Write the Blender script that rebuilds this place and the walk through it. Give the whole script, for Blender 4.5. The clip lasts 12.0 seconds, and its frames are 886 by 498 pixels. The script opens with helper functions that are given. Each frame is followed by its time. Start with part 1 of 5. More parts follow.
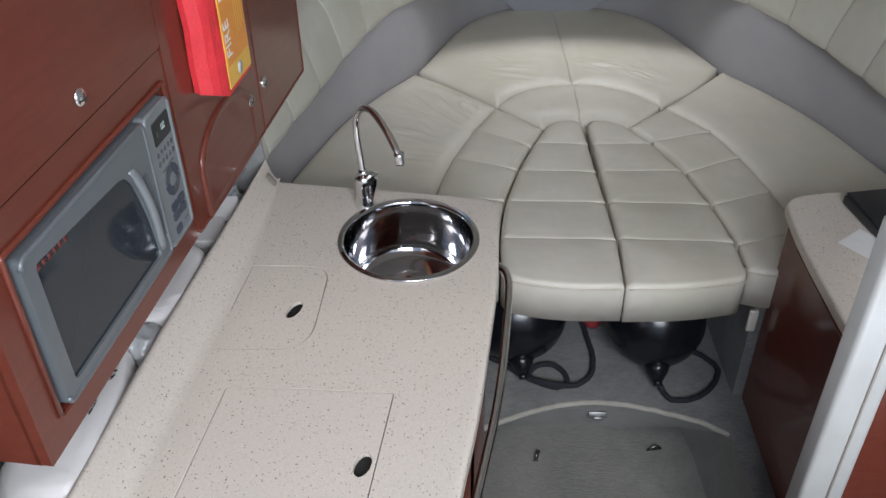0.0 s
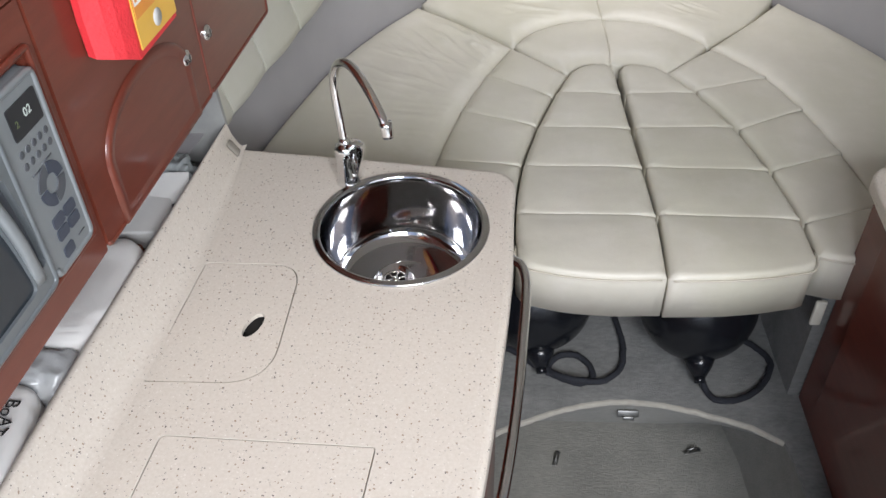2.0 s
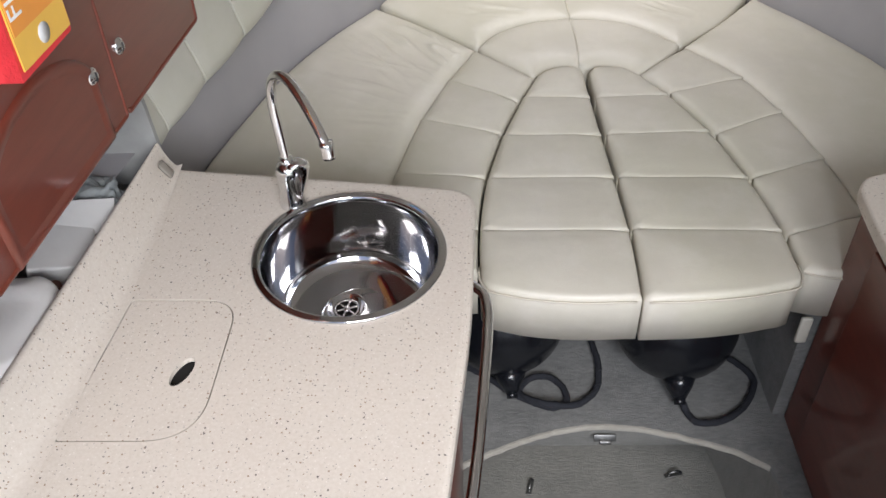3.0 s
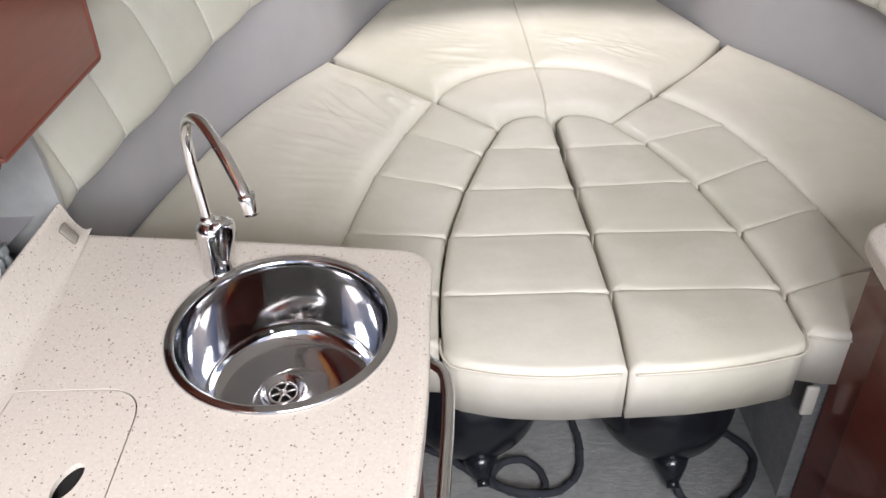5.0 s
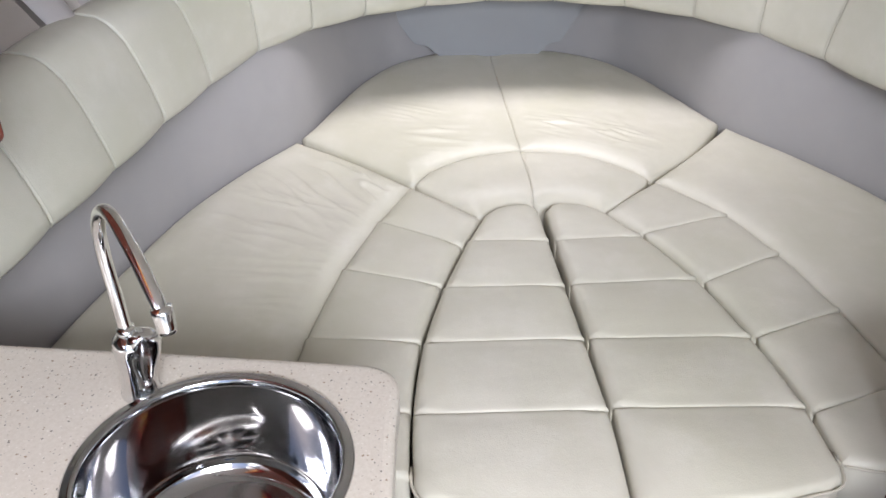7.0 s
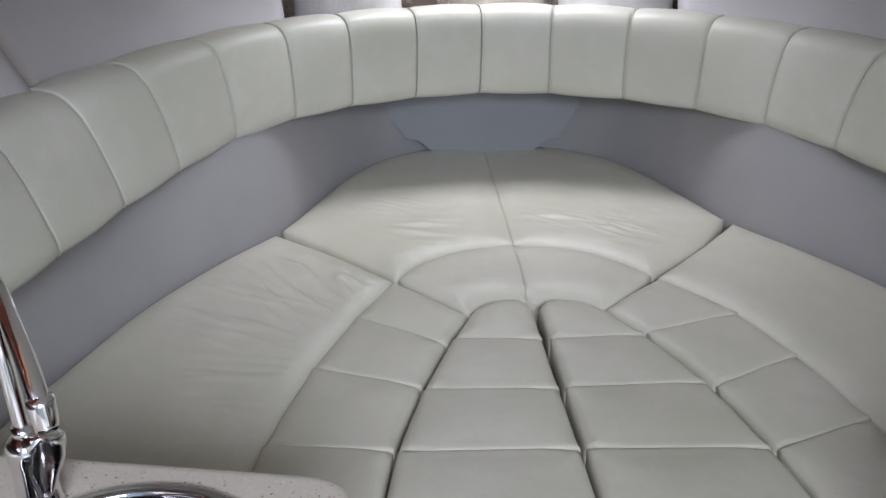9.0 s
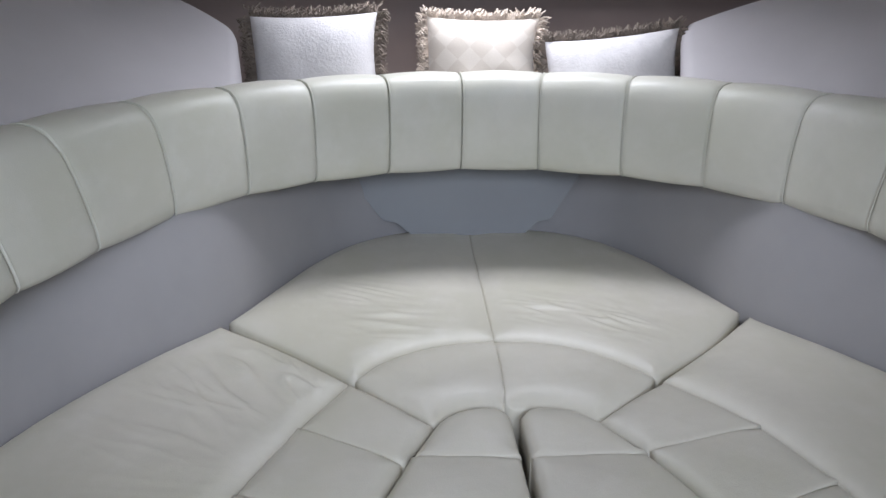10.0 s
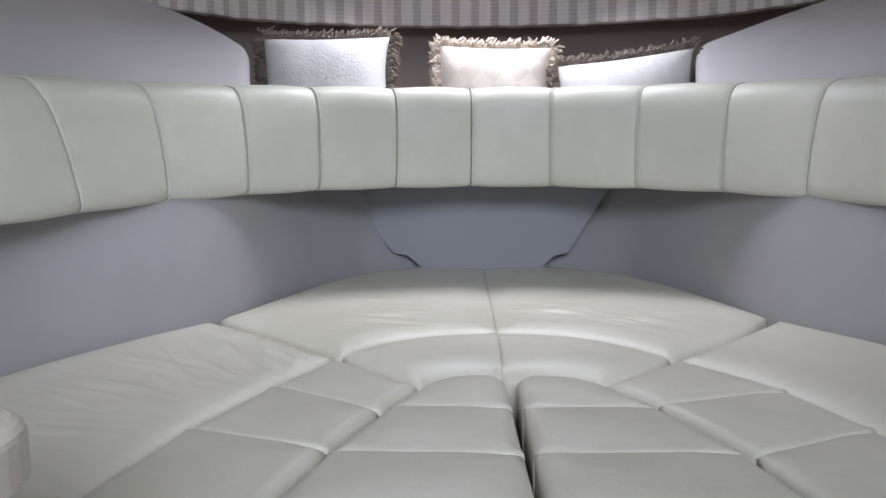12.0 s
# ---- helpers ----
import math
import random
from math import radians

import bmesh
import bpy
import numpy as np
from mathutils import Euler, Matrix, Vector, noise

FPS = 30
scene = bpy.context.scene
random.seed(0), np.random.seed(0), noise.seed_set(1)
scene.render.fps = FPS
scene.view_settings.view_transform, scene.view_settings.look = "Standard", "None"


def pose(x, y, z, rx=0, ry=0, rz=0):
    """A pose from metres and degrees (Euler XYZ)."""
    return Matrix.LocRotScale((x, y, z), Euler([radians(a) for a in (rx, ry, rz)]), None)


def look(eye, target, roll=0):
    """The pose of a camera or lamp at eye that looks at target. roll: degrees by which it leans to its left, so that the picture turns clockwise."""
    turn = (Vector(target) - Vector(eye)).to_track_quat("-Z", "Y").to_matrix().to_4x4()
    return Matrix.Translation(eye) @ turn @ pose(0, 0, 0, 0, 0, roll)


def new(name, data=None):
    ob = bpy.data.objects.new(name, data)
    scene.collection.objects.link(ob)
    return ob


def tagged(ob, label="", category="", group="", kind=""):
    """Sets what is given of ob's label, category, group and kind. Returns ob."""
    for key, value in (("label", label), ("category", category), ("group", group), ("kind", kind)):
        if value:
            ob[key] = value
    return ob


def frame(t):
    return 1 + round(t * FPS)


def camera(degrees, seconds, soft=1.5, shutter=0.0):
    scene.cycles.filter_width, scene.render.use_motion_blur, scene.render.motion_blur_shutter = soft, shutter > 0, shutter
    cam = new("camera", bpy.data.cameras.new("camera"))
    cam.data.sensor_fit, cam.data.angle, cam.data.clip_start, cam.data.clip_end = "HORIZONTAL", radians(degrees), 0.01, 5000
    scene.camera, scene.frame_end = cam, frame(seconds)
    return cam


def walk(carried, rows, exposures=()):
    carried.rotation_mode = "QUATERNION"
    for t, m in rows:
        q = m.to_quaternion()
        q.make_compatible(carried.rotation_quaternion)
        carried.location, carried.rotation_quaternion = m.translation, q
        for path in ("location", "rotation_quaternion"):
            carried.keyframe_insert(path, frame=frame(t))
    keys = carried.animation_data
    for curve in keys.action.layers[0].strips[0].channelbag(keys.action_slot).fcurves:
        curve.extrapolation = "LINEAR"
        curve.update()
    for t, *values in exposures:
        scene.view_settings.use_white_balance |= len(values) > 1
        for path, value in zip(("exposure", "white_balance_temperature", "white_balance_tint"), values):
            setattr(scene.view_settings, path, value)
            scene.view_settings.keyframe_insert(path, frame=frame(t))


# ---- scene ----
cam = camera(54.2, 12.0)
PATH = [
    (0, (0.103, 0.001, 1.995), (0.043, 1.611, 0.81), -0.8),
    (0.5, (0.12, 0.124, 1.961), (0.036, 1.711, 0.746), -1.1),
    (1, (0.127, 0.206, 1.924), (0.028, 1.762, 0.672), -1.5),
    (1.5, (0.137, 0.285, 1.9), (0.033, 1.805, 0.604), -1.6),
    (2, (0.116, 0.379, 1.859), (0.022, 1.88, 0.54), -1.7),
    (2.5, (0.119, 0.443, 1.838), (0.047, 1.936, 0.51), -1.6),
    (3, (0.153, 0.516, 1.807), (0.105, 2.012, 0.48), -1.8),
    (3.5, (0.175, 0.582, 1.772), (0.146, 2.096, 0.465), -1.7),
    (5.5, (0.184, 0.708, 1.646), (0.214, 2.318, 0.461), -1.5),
    (6, (0.243, 0.761, 1.611), (0.282, 2.383, 0.442), -1.3),
    (6.5, (0.244, 0.825, 1.543), (0.287, 2.475, 0.413), -1.1),
    (7, (0.201, 0.865, 1.583), (0.259, 2.561, 0.525), -0.5),
    (7.5, (0.21, 0.873, 1.599), (0.257, 2.615, 0.617), -0.7),
    (9.5, (0.283, 1.088, 1.443), (0.331, 2.941, 0.693), -0.1),
    (10, (0.331, 1.228, 1.375), (0.364, 3.124, 0.74), -0.1),
    (10.5, (0.362, 1.303, 1.123), (0.368, 3.238, 0.617), 0.0),
    (11, (0.404, 1.27, 1.041), (0.381, 3.242, 0.708), 0.0),
    (11.5, (0.416, 1.254, 1.038), (0.359, 3.246, 0.849), -0.3),
    (12, (0.417, 1.239, 1.043), (0.345, 3.217, 0.756), -0.3),
]
EXPOSURES = [  # seconds, stops, kelvin, tint
    (0.0, -0.5, 6200, 12),
    (0.5, -0.14, 6250, 12),
    (1.5, 0.02, 6350, 12),
    (2.5, 0.0, 6450, 12.5),
    (3.5, 0.18, 6500, 14.5),
    (5.5, 0.53, 6500, 15),
    (6.5, 0.50, 6400, 14),
    (7.5, 0.30, 6200, 14),
    (9.5, -0.36, 5900, 12.5),
    (10.0, -0.30, 5850, 12.5),
    (10.5, -0.02, 5850, 13),
    (12.0, -0.14, 5900, 13),
]
walk(cam, [(t, look(eye, target, roll)) for t, eye, target, roll in PATH], EXPOSURES)

from mathutils import geometry

# ---------------------------------------------------------------- light
HATCH = (0.45, 3.37, 1.53)
world = bpy.data.worlds.new("sky")
scene.world = world
world.use_nodes = True
wn = world.node_tree.nodes
sky = wn.new("ShaderNodeTexSky")
sky.sky_type = "NISHITA"
sky.sun_disc = False
sky.sun_elevation = radians(50)
sky.sun_rotation = radians(160)
world.node_tree.links.new(sky.outputs[0], wn["Background"].inputs[0])
wn["Background"].inputs[1].default_value = 0.14

sun = new("sun", bpy.data.lights.new("sun", "SUN"))
sun.data.energy = 0.8
sun.data.angle = radians(20)
sun.data.color = (1.0, 0.96, 0.9)
sun.matrix_world = look((0.9, -3.0, 6.0), (0.4, 0.4, 1.0))


def area(name, eye, target, w, h, power, colour):
    lamp = new(name, bpy.data.lights.new(name, "AREA"))
    lamp.data.shape = "RECTANGLE"
    lamp.data.size, lamp.data.size_y, lamp.data.energy, lamp.data.color = w, h, power, colour
    lamp.matrix_world = look(eye, target)
    return lamp


# daylight through the deck hatch over the berth and through the companionway behind
area("hatch_daylight", (HATCH[0], HATCH[1], HATCH[2] + 0.26), (HATCH[0], HATCH[1], 0), 0.44, 0.24, 11.5, (1.0, 0.98, 0.97))
area("companionway_daylight", (0.62, -1.15, 2.42), (0.42, 2.4, 0.9), 1.4, 0.90, 112.0, (0.93, 0.97, 1.0))

# ---------------------------------------------------------------- materials


class Nodes:
    """A small wrapper that lays nodes into a new material."""

    def __init__(self, name):
        self.mat = bpy.data.materials.new(name)
        self.mat.use_nodes = True
        self.tree = self.mat.node_tree
        self.bsdf = self.tree.nodes["Principled BSDF"]

    def add(self, kind, ins=(), **props):
        n = self.tree.nodes.new("ShaderNode" + kind)
        for k, v in props.items():
            setattr(n, k, v)
        for key, v in dict(ins).items():
            if isinstance(v, bpy.types.NodeSocket):
                self.tree.links.new(v, n.inputs[key])
            else:
                n.inputs[key].default_value = v
        return n

    def put(self, key, v):
        if isinstance(v, bpy.types.NodeSocket):
            self.tree.links.new(v, self.bsdf.inputs[key])
        else:
            self.bsdf.inputs[key].default_value = v

    def coords(self):
        return self.add("TexCoord").outputs["Object"]

    def noise(self, scale, detail=4.0, rough=0.55, vec=None, stretch=None):
        v = vec or self.coords()
        if stretch:
            v = self.add("Mapping", {"Vector": v, "Scale": stretch}).outputs[0]
        return self.add("TexNoise", {"Vector": v, "Scale": scale, "Detail": detail, "Roughness": rough}).outputs["Fac"]

    def ramp(self, fac, stops):
        n = self.add("ValToRGB", {"Fac": fac})
        e = n.color_ramp.elements
        while len(e) < len(stops):
            e.new(0.5)
        for el, (p, c) in zip(e, stops):
            el.position, el.color = p, (*c, 1) if len(c) == 3 else c
        return n.outputs["Color"]

    def mix(self, fac, a, b, how="MIX"):
        n = self.add("Mix", data_type="RGBA", blend_type=how)
        for key, v in ((0, fac), (6, a), (7, b)):
            if isinstance(v, bpy.types.NodeSocket):
                self.tree.links.new(v, n.inputs[key])
            else:
                n.inputs[key].default_value = (*v, 1) if isinstance(v, tuple) and len(v) == 3 else v
        return n.outputs[2]

    def bump(self, height, strength, distance, after=None):
        ins = {"Height": height, "Strength": strength, "Distance": distance}
        if after:
            ins["Normal"] = after
        return self.add("Bump", ins).outputs[0]


def cell_random(m):
    return m.add("ObjectInfo").outputs["Random"]


def leather(name, base, dark, rough=0.42, wrinkle=1.0):
    m = Nodes(name)
    stain = m.ramp(m.noise(5.0, 6, 0.65), [(0.35, dark), (0.7, base)])
    olive = tuple(c * k for c, k in zip(base, (0.83, 0.845, 0.77)))
    worn = tuple(min(0.8, c * k) for c, k in zip(base, (1.07, 1.08, 1.13)))
    stain = m.mix(m.ramp(m.noise(2.6, 5, 0.6, stretch=(1.0, 0.6, 1.0)), [(0.42, (0, 0, 0)), (0.62, (0.75, 0.75, 0.75))]), stain, olive)
    stain = m.mix(m.ramp(m.noise(7.5, 4, 0.7), [(0.52, (0, 0, 0)), (0.74, (0.38, 0.38, 0.38))]), stain, worn)
    tint = m.mix(0.12, stain, m.ramp(cell_random(m), [(0.0, dark), (1.0, base)]))
    m.put("Base Color", tint)
    m.put("Roughness", m.add("MapRange", {"Value": m.noise(9, 4), "To Min": rough - 0.08, "To Max": rough + 0.12}).outputs[0])
    grain = m.add("TexVoronoi", {"Vector": m.coords(), "Scale": 420.0}).outputs["Distance"]
    b = m.bump(grain, 0.12, 0.002)
    b = m.bump(m.noise(17, 3, 0.5), 0.07 * wrinkle, 0.02, b)
    b = m.bump(m.noise(6, 2, 0.4), 0.2 * wrinkle, 0.03, b)
    m.put("Normal", b)
    m.put("Specular IOR Level", 0.45)
    return m.mat


def vinyl(name, base, dark):
    m = Nodes(name)
    m.put("Base Color", m.ramp(m.noise(3.5, 5, 0.6), [(0.3, dark), (0.75, base)]))
    m.put("Roughness", 0.55)
    b = m.bump(m.noise(300, 3), 0.12, 0.002)
    m.put("Normal", m.bump(m.noise(5, 2), 0.12, 0.03, b))
    return m.mat


def mahogany():
    m = Nodes("varnished_mahogany")
    v = m.coords()
    streak = m.noise(7, 8, 0.62, v, (6.0, 1.0, 9.0))
    fine = m.noise(60, 6, 0.7, v, (1.0, 0.12, 1.6))
    col = m.ramp(streak, [(0.25, (0.112, 0.025, 0.015)), (0.55, (0.135, 0.031, 0.018)), (0.8, (0.160, 0.038, 0.022))])
    col = m.mix(0.2, col, m.ramp(fine, [(0.35, (0.095, 0.021, 0.013)), (0.65, (0.165, 0.039, 0.022))]))
    m.put("Base Color", col)
    m.put("Roughness", 0.4)
    m.put("Specular IOR Level", 0.25)
    m.put("Coat Weight", 0.6)
    m.put("Coat Roughness", 0.1)
    m.put("Coat Normal", m.bump(m.noise(9, 2), 0.05, 0.02))
    return m.mat


def speckled():
    m = Nodes("speckled_solid_surface")
    v = m.coords()
    v = m.add("VectorMath", {0: v, 1: m.add("Mapping", {"Vector": m.add("TexNoise", {"Vector": v, "Scale": 300.0}).outputs["Color"], "Scale": (0.004, 0.004, 0.004)}).outputs[0]}, operation="ADD").outputs[0]
    col = m.ramp(m.noise(190, 4, 0.7), [(0.3, (0.595, 0.53, 0.455)), (0.7, (0.67, 0.61, 0.54))])
    for scale, lo, hi, c in ((190, 0.21, 0.31, (0.32, 0.23, 0.16)), (140, 0.16, 0.23, (0.13, 0.11, 0.095)), (230, 0.2, 0.34, (0.72, 0.665, 0.60)), (260, 0.2, 0.30, (0.36, 0.32, 0.28))):
        vor = m.add("TexVoronoi", {"Vector": v, "Scale": float(scale), "Randomness": 1.0})
        dot = m.ramp(vor.outputs["Distance"], [(lo, (1, 1, 1)), (hi, (0, 0, 0))])
        some = m.ramp(m.add("SeparateColor", {0: vor.outputs["Color"]}).outputs[0], [(0.85, (0, 0, 0)), (0.88, (1, 1, 1))])
        col = m.mix(m.mix(1.0, dot, some, "MULTIPLY"), col, c)
    m.put("Base Color", col)
    m.put("Roughness", m.add("MapRange", {"Value": m.noise(12, 4), "To Min": 0.26, "To Max": 0.4}).outputs[0])
    m.put("Normal", m.bump(m.noise(160, 2), 0.04, 0.002))
    return m.mat


def carpet(name, base, dark):
    m = Nodes(name)
    weave = m.noise(150, 5, 0.8, None, (0.35, 1.0, 1.0))
    col = m.mix(0.5, m.ramp(weave, [(0.36, dark), (0.64, base)]), m.ramp(m.noise(9, 5, 0.7), [(0.3, dark), (0.7, base)]))
    m.put("Base Color", col)
    m.put("Roughness", 0.95)
    m.put("Specular IOR Level", 0.1)
    m.put("Sheen Weight", 0.2)
    m.put("Normal", m.bump(weave, 0.7, 0.006))
    return m.mat


def metal(name, colour, rough, scratch=0.0):
    m = Nodes(name)
    m.put("Base Color", (*colour, 1))
    m.put("Metallic", 1.0)
    m.put("Roughness", m.add("MapRange", {"Value": m.noise(30, 5), "To Min": rough, "To Max": rough + 0.06}).outputs[0])
    if scratch:
        m.put("Normal", m.bump(m.noise(16, 3, 0.5), scratch, 0.01))
    return m.mat


def plain(name, colour, rough, bumps=0.08, scale=60, var=0.12, coat=0.0, metallic=0.0):
    m = Nodes(name)
    dark = tuple(c * (1 - var) for c in colour)
    m.put("Base Color", m.ramp(m.noise(scale * 0.2, 5, 0.6), [(0.3, dark), (0.7, colour)]))
    m.put("Roughness", rough)
    m.put("Coat Weight", coat)
    m.put("Metallic", metallic)
    m.put("Normal", m.bump(m.noise(scale, 3), bumps, 0.004))
    return m.mat


def striped_fabric():
    m = Nodes("striped_curtain_fabric")
    uv = m.add("UVMap").outputs[0]
    x, y, _ = m.add("SeparateXYZ", {0: uv}).outputs
    band = m.add("Math", {0: m.add("Math", {0: x, 1: 1 / 0.056}, operation="MULTIPLY").outputs[0]}, operation="FRACT").outputs[0]
    stripe = m.ramp(band, [(0.0, (0, 0, 0)), (0.56, (0, 0, 0)), (0.60, (1, 1, 1)), (0.96, (1, 1, 1))])
    rib = m.add("Math", {0: m.add("Math", {0: y, 1: 1 / 0.011}, operation="MULTIPLY").outputs[0]}, operation="FRACT").outputs[0]
    ribs = m.ramp(rib, [(0.0, (0, 0, 0)), (0.45, (0, 0, 0)), (0.55, (1, 1, 1)), (0.95, (1, 1, 1))])
    pale = m.mix(m.mix(0.35, (0, 0, 0), ribs), (0.66, 0.60, 0.56), (0.76, 0.72, 0.69))
    taupe = m.mix(ribs, (0.45, 0.38, 0.34), (0.52, 0.45, 0.41))
    m.put("Base Color", m.mix(stripe, pale, taupe))
    m.put("Roughness", 0.8)
    m.put("Sheen Weight", 0.2)
    b = m.bump(ribs, 0.15, 0.002)
    m.put("Normal", m.bump(m.noise(240, 3), 0.2, 0.002, b))
    return m.mat


def damask():
    m = Nodes("pale_diamond_fabric")
    v = m.add("Mapping", {"Vector": m.coords(), "Scale": (24.0, 0.001, 24.0), "Rotation": (0, radians(45), 0)}).outputs[0]
    check = m.add("TexChecker", {"Vector": v, "Scale": 1.0}).outputs["Fac"]
    m.put("Base Color", m.mix(check, (0.65, 0.59, 0.52), (0.585, 0.52, 0.45)))
    m.put("Roughness", 0.6)
    m.put("Sheen Weight", 0.3)
    m.put("Normal", m.bump(m.noise(240, 3), 0.2, 0.002))
    return m.mat


CREAM = leather("cream_leather", (0.69, 0.65, 0.565), (0.62, 0.585, 0.50))
BACKREST = leather("cream_backrest_leather", (0.67, 0.65, 0.575), (0.59, 0.575, 0.505), 0.4, 0.7)
PIPING = plain("cream_piping", (0.60, 0.55, 0.46), 0.5)
HULL = vinyl("grey_hull_vinyl", (0.38, 0.365, 0.37), (0.33, 0.32, 0.325))
LINER = vinyl("lilac_grey_liner", (0.50, 0.47, 0.475), (0.44, 0.415, 0.42))
TAUPE = vinyl("taupe_liner", (0.42, 0.38, 0.35), (0.36, 0.32, 0.30))
BROWN = vinyl("brown_shelf_liner", (0.21, 0.165, 0.145), (0.17, 0.13, 0.115))
BOWPANEL = vinyl("pale_bow_panel_vinyl", (0.30, 0.31, 0.325), (0.265, 0.27, 0.285))
WOOD = mahogany()
STONE = speckled()
CARPET = carpet("grey_carpet", (0.25, 0.25, 0.24), (0.105, 0.108, 0.107))
SOLE = carpet("worn_grey_carpet", (0.25, 0.245, 0.22), (0.125, 0.125, 0.115))
PALE_CARPET = carpet("pale_carpet_edge", (0.42, 0.40, 0.35), (0.27, 0.255, 0.225))
STEEL = metal("polished_steel", (0.52, 0.52, 0.53), 0.045, 0.012)
BRIGHT = metal("bright_polished_steel", (0.72, 0.72, 0.73), 0.08)
CHROME = metal("chrome", (0.80, 0.80, 0.80), 0.05)
RUBBER = plain("glossy_black_rubber", (0.008, 0.009, 0.012), 0.24, 0.05, 30, 0.3, 0.0)
ROPE = plain("dark_navy_rope", (0.018, 0.02, 0.028), 0.85, 0.8, 400, 0.4)
SILVER = plain("silver_plastic", (0.165, 0.182, 0.192), 0.33, 0.02, 200, 0.06, 0.0, 0.35)
SILVER_PALE = plain("pale_silver_plastic", (0.22, 0.237, 0.245), 0.36, 0.02, 200, 0.06, 0.0, 0.25)
DULL = metal("dull_steel", (0.24, 0.24, 0.235), 0.38)
BLUEGREY = plain("blue_grey_keys", (0.075, 0.08, 0.09), 0.5, 0.02)
SLATE = plain("slate_keys", (0.05, 0.058, 0.08), 0.5, 0.02)
BLACK = plain("black_plastic", (0.02, 0.021, 0.024), 0.4, 0.05)
# near-black: the shade inside openings is put into this colour
CAVITY_SHADE = plain("painted_cavity_shade", (0.03, 0.028, 0.026), 0.8)
WHITE = plain("white_gelcoat", (0.74, 0.74, 0.72), 0.3, 0.03)
CEIL = vinyl("pale_headliner", (0.74, 0.72, 0.69), (0.68, 0.66, 0.63))
RED = plain("red_fabric", (0.72, 0.035, 0.045), 0.55, 0.3, 240, 0.15)
ORANGE = plain("orange_label", (0.78, 0.30, 0.05), 0.45, 0.03)
YELLOW = plain("yellow_label", (0.80, 0.47, 0.08), 0.45, 0.03)
PAPER = plain("white_paper", (0.82, 0.81, 0.79), 0.7, 0.05)
BAG = plain("white_plastic_bag", (0.80, 0.78, 0.75), 0.32, 0.5, 26, 0.06)
CARTON = plain("pale_grey_carton", (0.62, 0.61, 0.59), 0.7, 0.1)
INK = plain("black_ink", (0.015, 0.015, 0.015), 0.6)
FADED = plain("red_lettering", (0.14, 0.025, 0.02), 0.5)
ENDWALL = plain("mottled_grey_panel", (0.40, 0.40, 0.385), 0.6, 0.1, 30, 0.4)
DARKWOOD = plain("dark_plywood", (0.06, 0.045, 0.035), 0.7)
PILLOW = plain("white_boucle_fabric", (0.70, 0.67, 0.665), 0.9, 0.5, 150, 0.12)
PILLOW_MID = damask()
FRINGE_DARK = plain("grey_brown_fringe", (0.26, 0.21, 0.17), 0.9, 0.3, 200, 0.5)
FRINGE_PALE = plain("cream_fringe", (0.66, 0.56, 0.47), 0.9, 0.3, 200, 0.25)
FABRIC = striped_fabric()
SOCKET = plain("taupe_plastic", (0.30, 0.27, 0.23), 0.45)


def glossy_dark_glass():
    m = Nodes("dark_oven_glass")
    m.put("Base Color", (0.022, 0.028, 0.034, 1))
    m.put("Roughness", 0.06)
    m.put("Specular IOR Level", 0.35)
    return m.mat


def lit_digits():
    m = Nodes("lit_digits")
    m.put("Base Color", (0.4, 0.45, 0.42, 1))
    m.put("Emission Color", (0.62, 0.72, 0.66, 1))
    m.put("Emission Strength", 0.22)
    return m.mat


GLASS = glossy_dark_glass()
DIGITS = lit_digits()

# ---------------------------------------------------------------- mesh tools


def part(name, bm, material, parent=None, label="", smooth=True):
    me = bpy.data.meshes.new(name)
    bmesh.ops.recalc_face_normals(bm, faces=bm.faces)
    for f in bm.faces:
        f.smooth = smooth
    bm.to_mesh(me)
    bm.free()
    me.materials.append(material)
    ob = new(name, me)
    if parent:
        ob.parent = parent
    return tagged(ob, label)


def thing(name, label, category, group="", at=(0, 0, 0)):
    ob = new(name)
    ob.empty_display_size = 0.05
    ob.location = at
    if at != (0, 0, 0):
        bpy.context.view_layer.update()
    return tagged(ob, label, category, group)


def structure(name, bm, material, label="", smooth=False):
    return tagged(part(name, bm, material, None, label, smooth), kind="structure")


def settle(ob, parent):
    """Parent ob, built in world places, under a thing that stands elsewhere."""
    ob.parent = parent
    ob.matrix_parent_inverse = parent.matrix_world.inverted()
    return ob


def spline(points, step=0.02):
    """A smooth line through the points, cut into short steps; the tangents follow the chords' lengths, so that it never loops."""
    p = [Vector(q) for q in points]
    p = [q for k, q in enumerate(p) if k == 0 or (q - p[k - 1]).length > 1e-6]
    gap = [(b - a).length for a, b in zip(p, p[1:])]
    tan = []
    for k in range(len(p)):
        if k == 0:
            tan.append((p[1] - p[0]) / gap[0])
        elif k == len(p) - 1:
            tan.append((p[-1] - p[-2]) / gap[-1])
        else:
            tan.append(((p[k] - p[k - 1]) / gap[k - 1] * gap[k] + (p[k + 1] - p[k]) / gap[k] * gap[k - 1]) / (gap[k - 1] + gap[k]))
    out = []
    for k, d in enumerate(gap):
        n = max(1, round(d / step))
        for i in range(n):
            t = i / n
            out.append((2 * t**3 - 3 * t * t + 1) * p[k] + (t**3 - 2 * t * t + t) * d * tan[k] + (3 * t * t - 2 * t**3) * p[k + 1] + (t**3 - t * t) * d * tan[k + 1])
    out.append(p[-1])
    return out


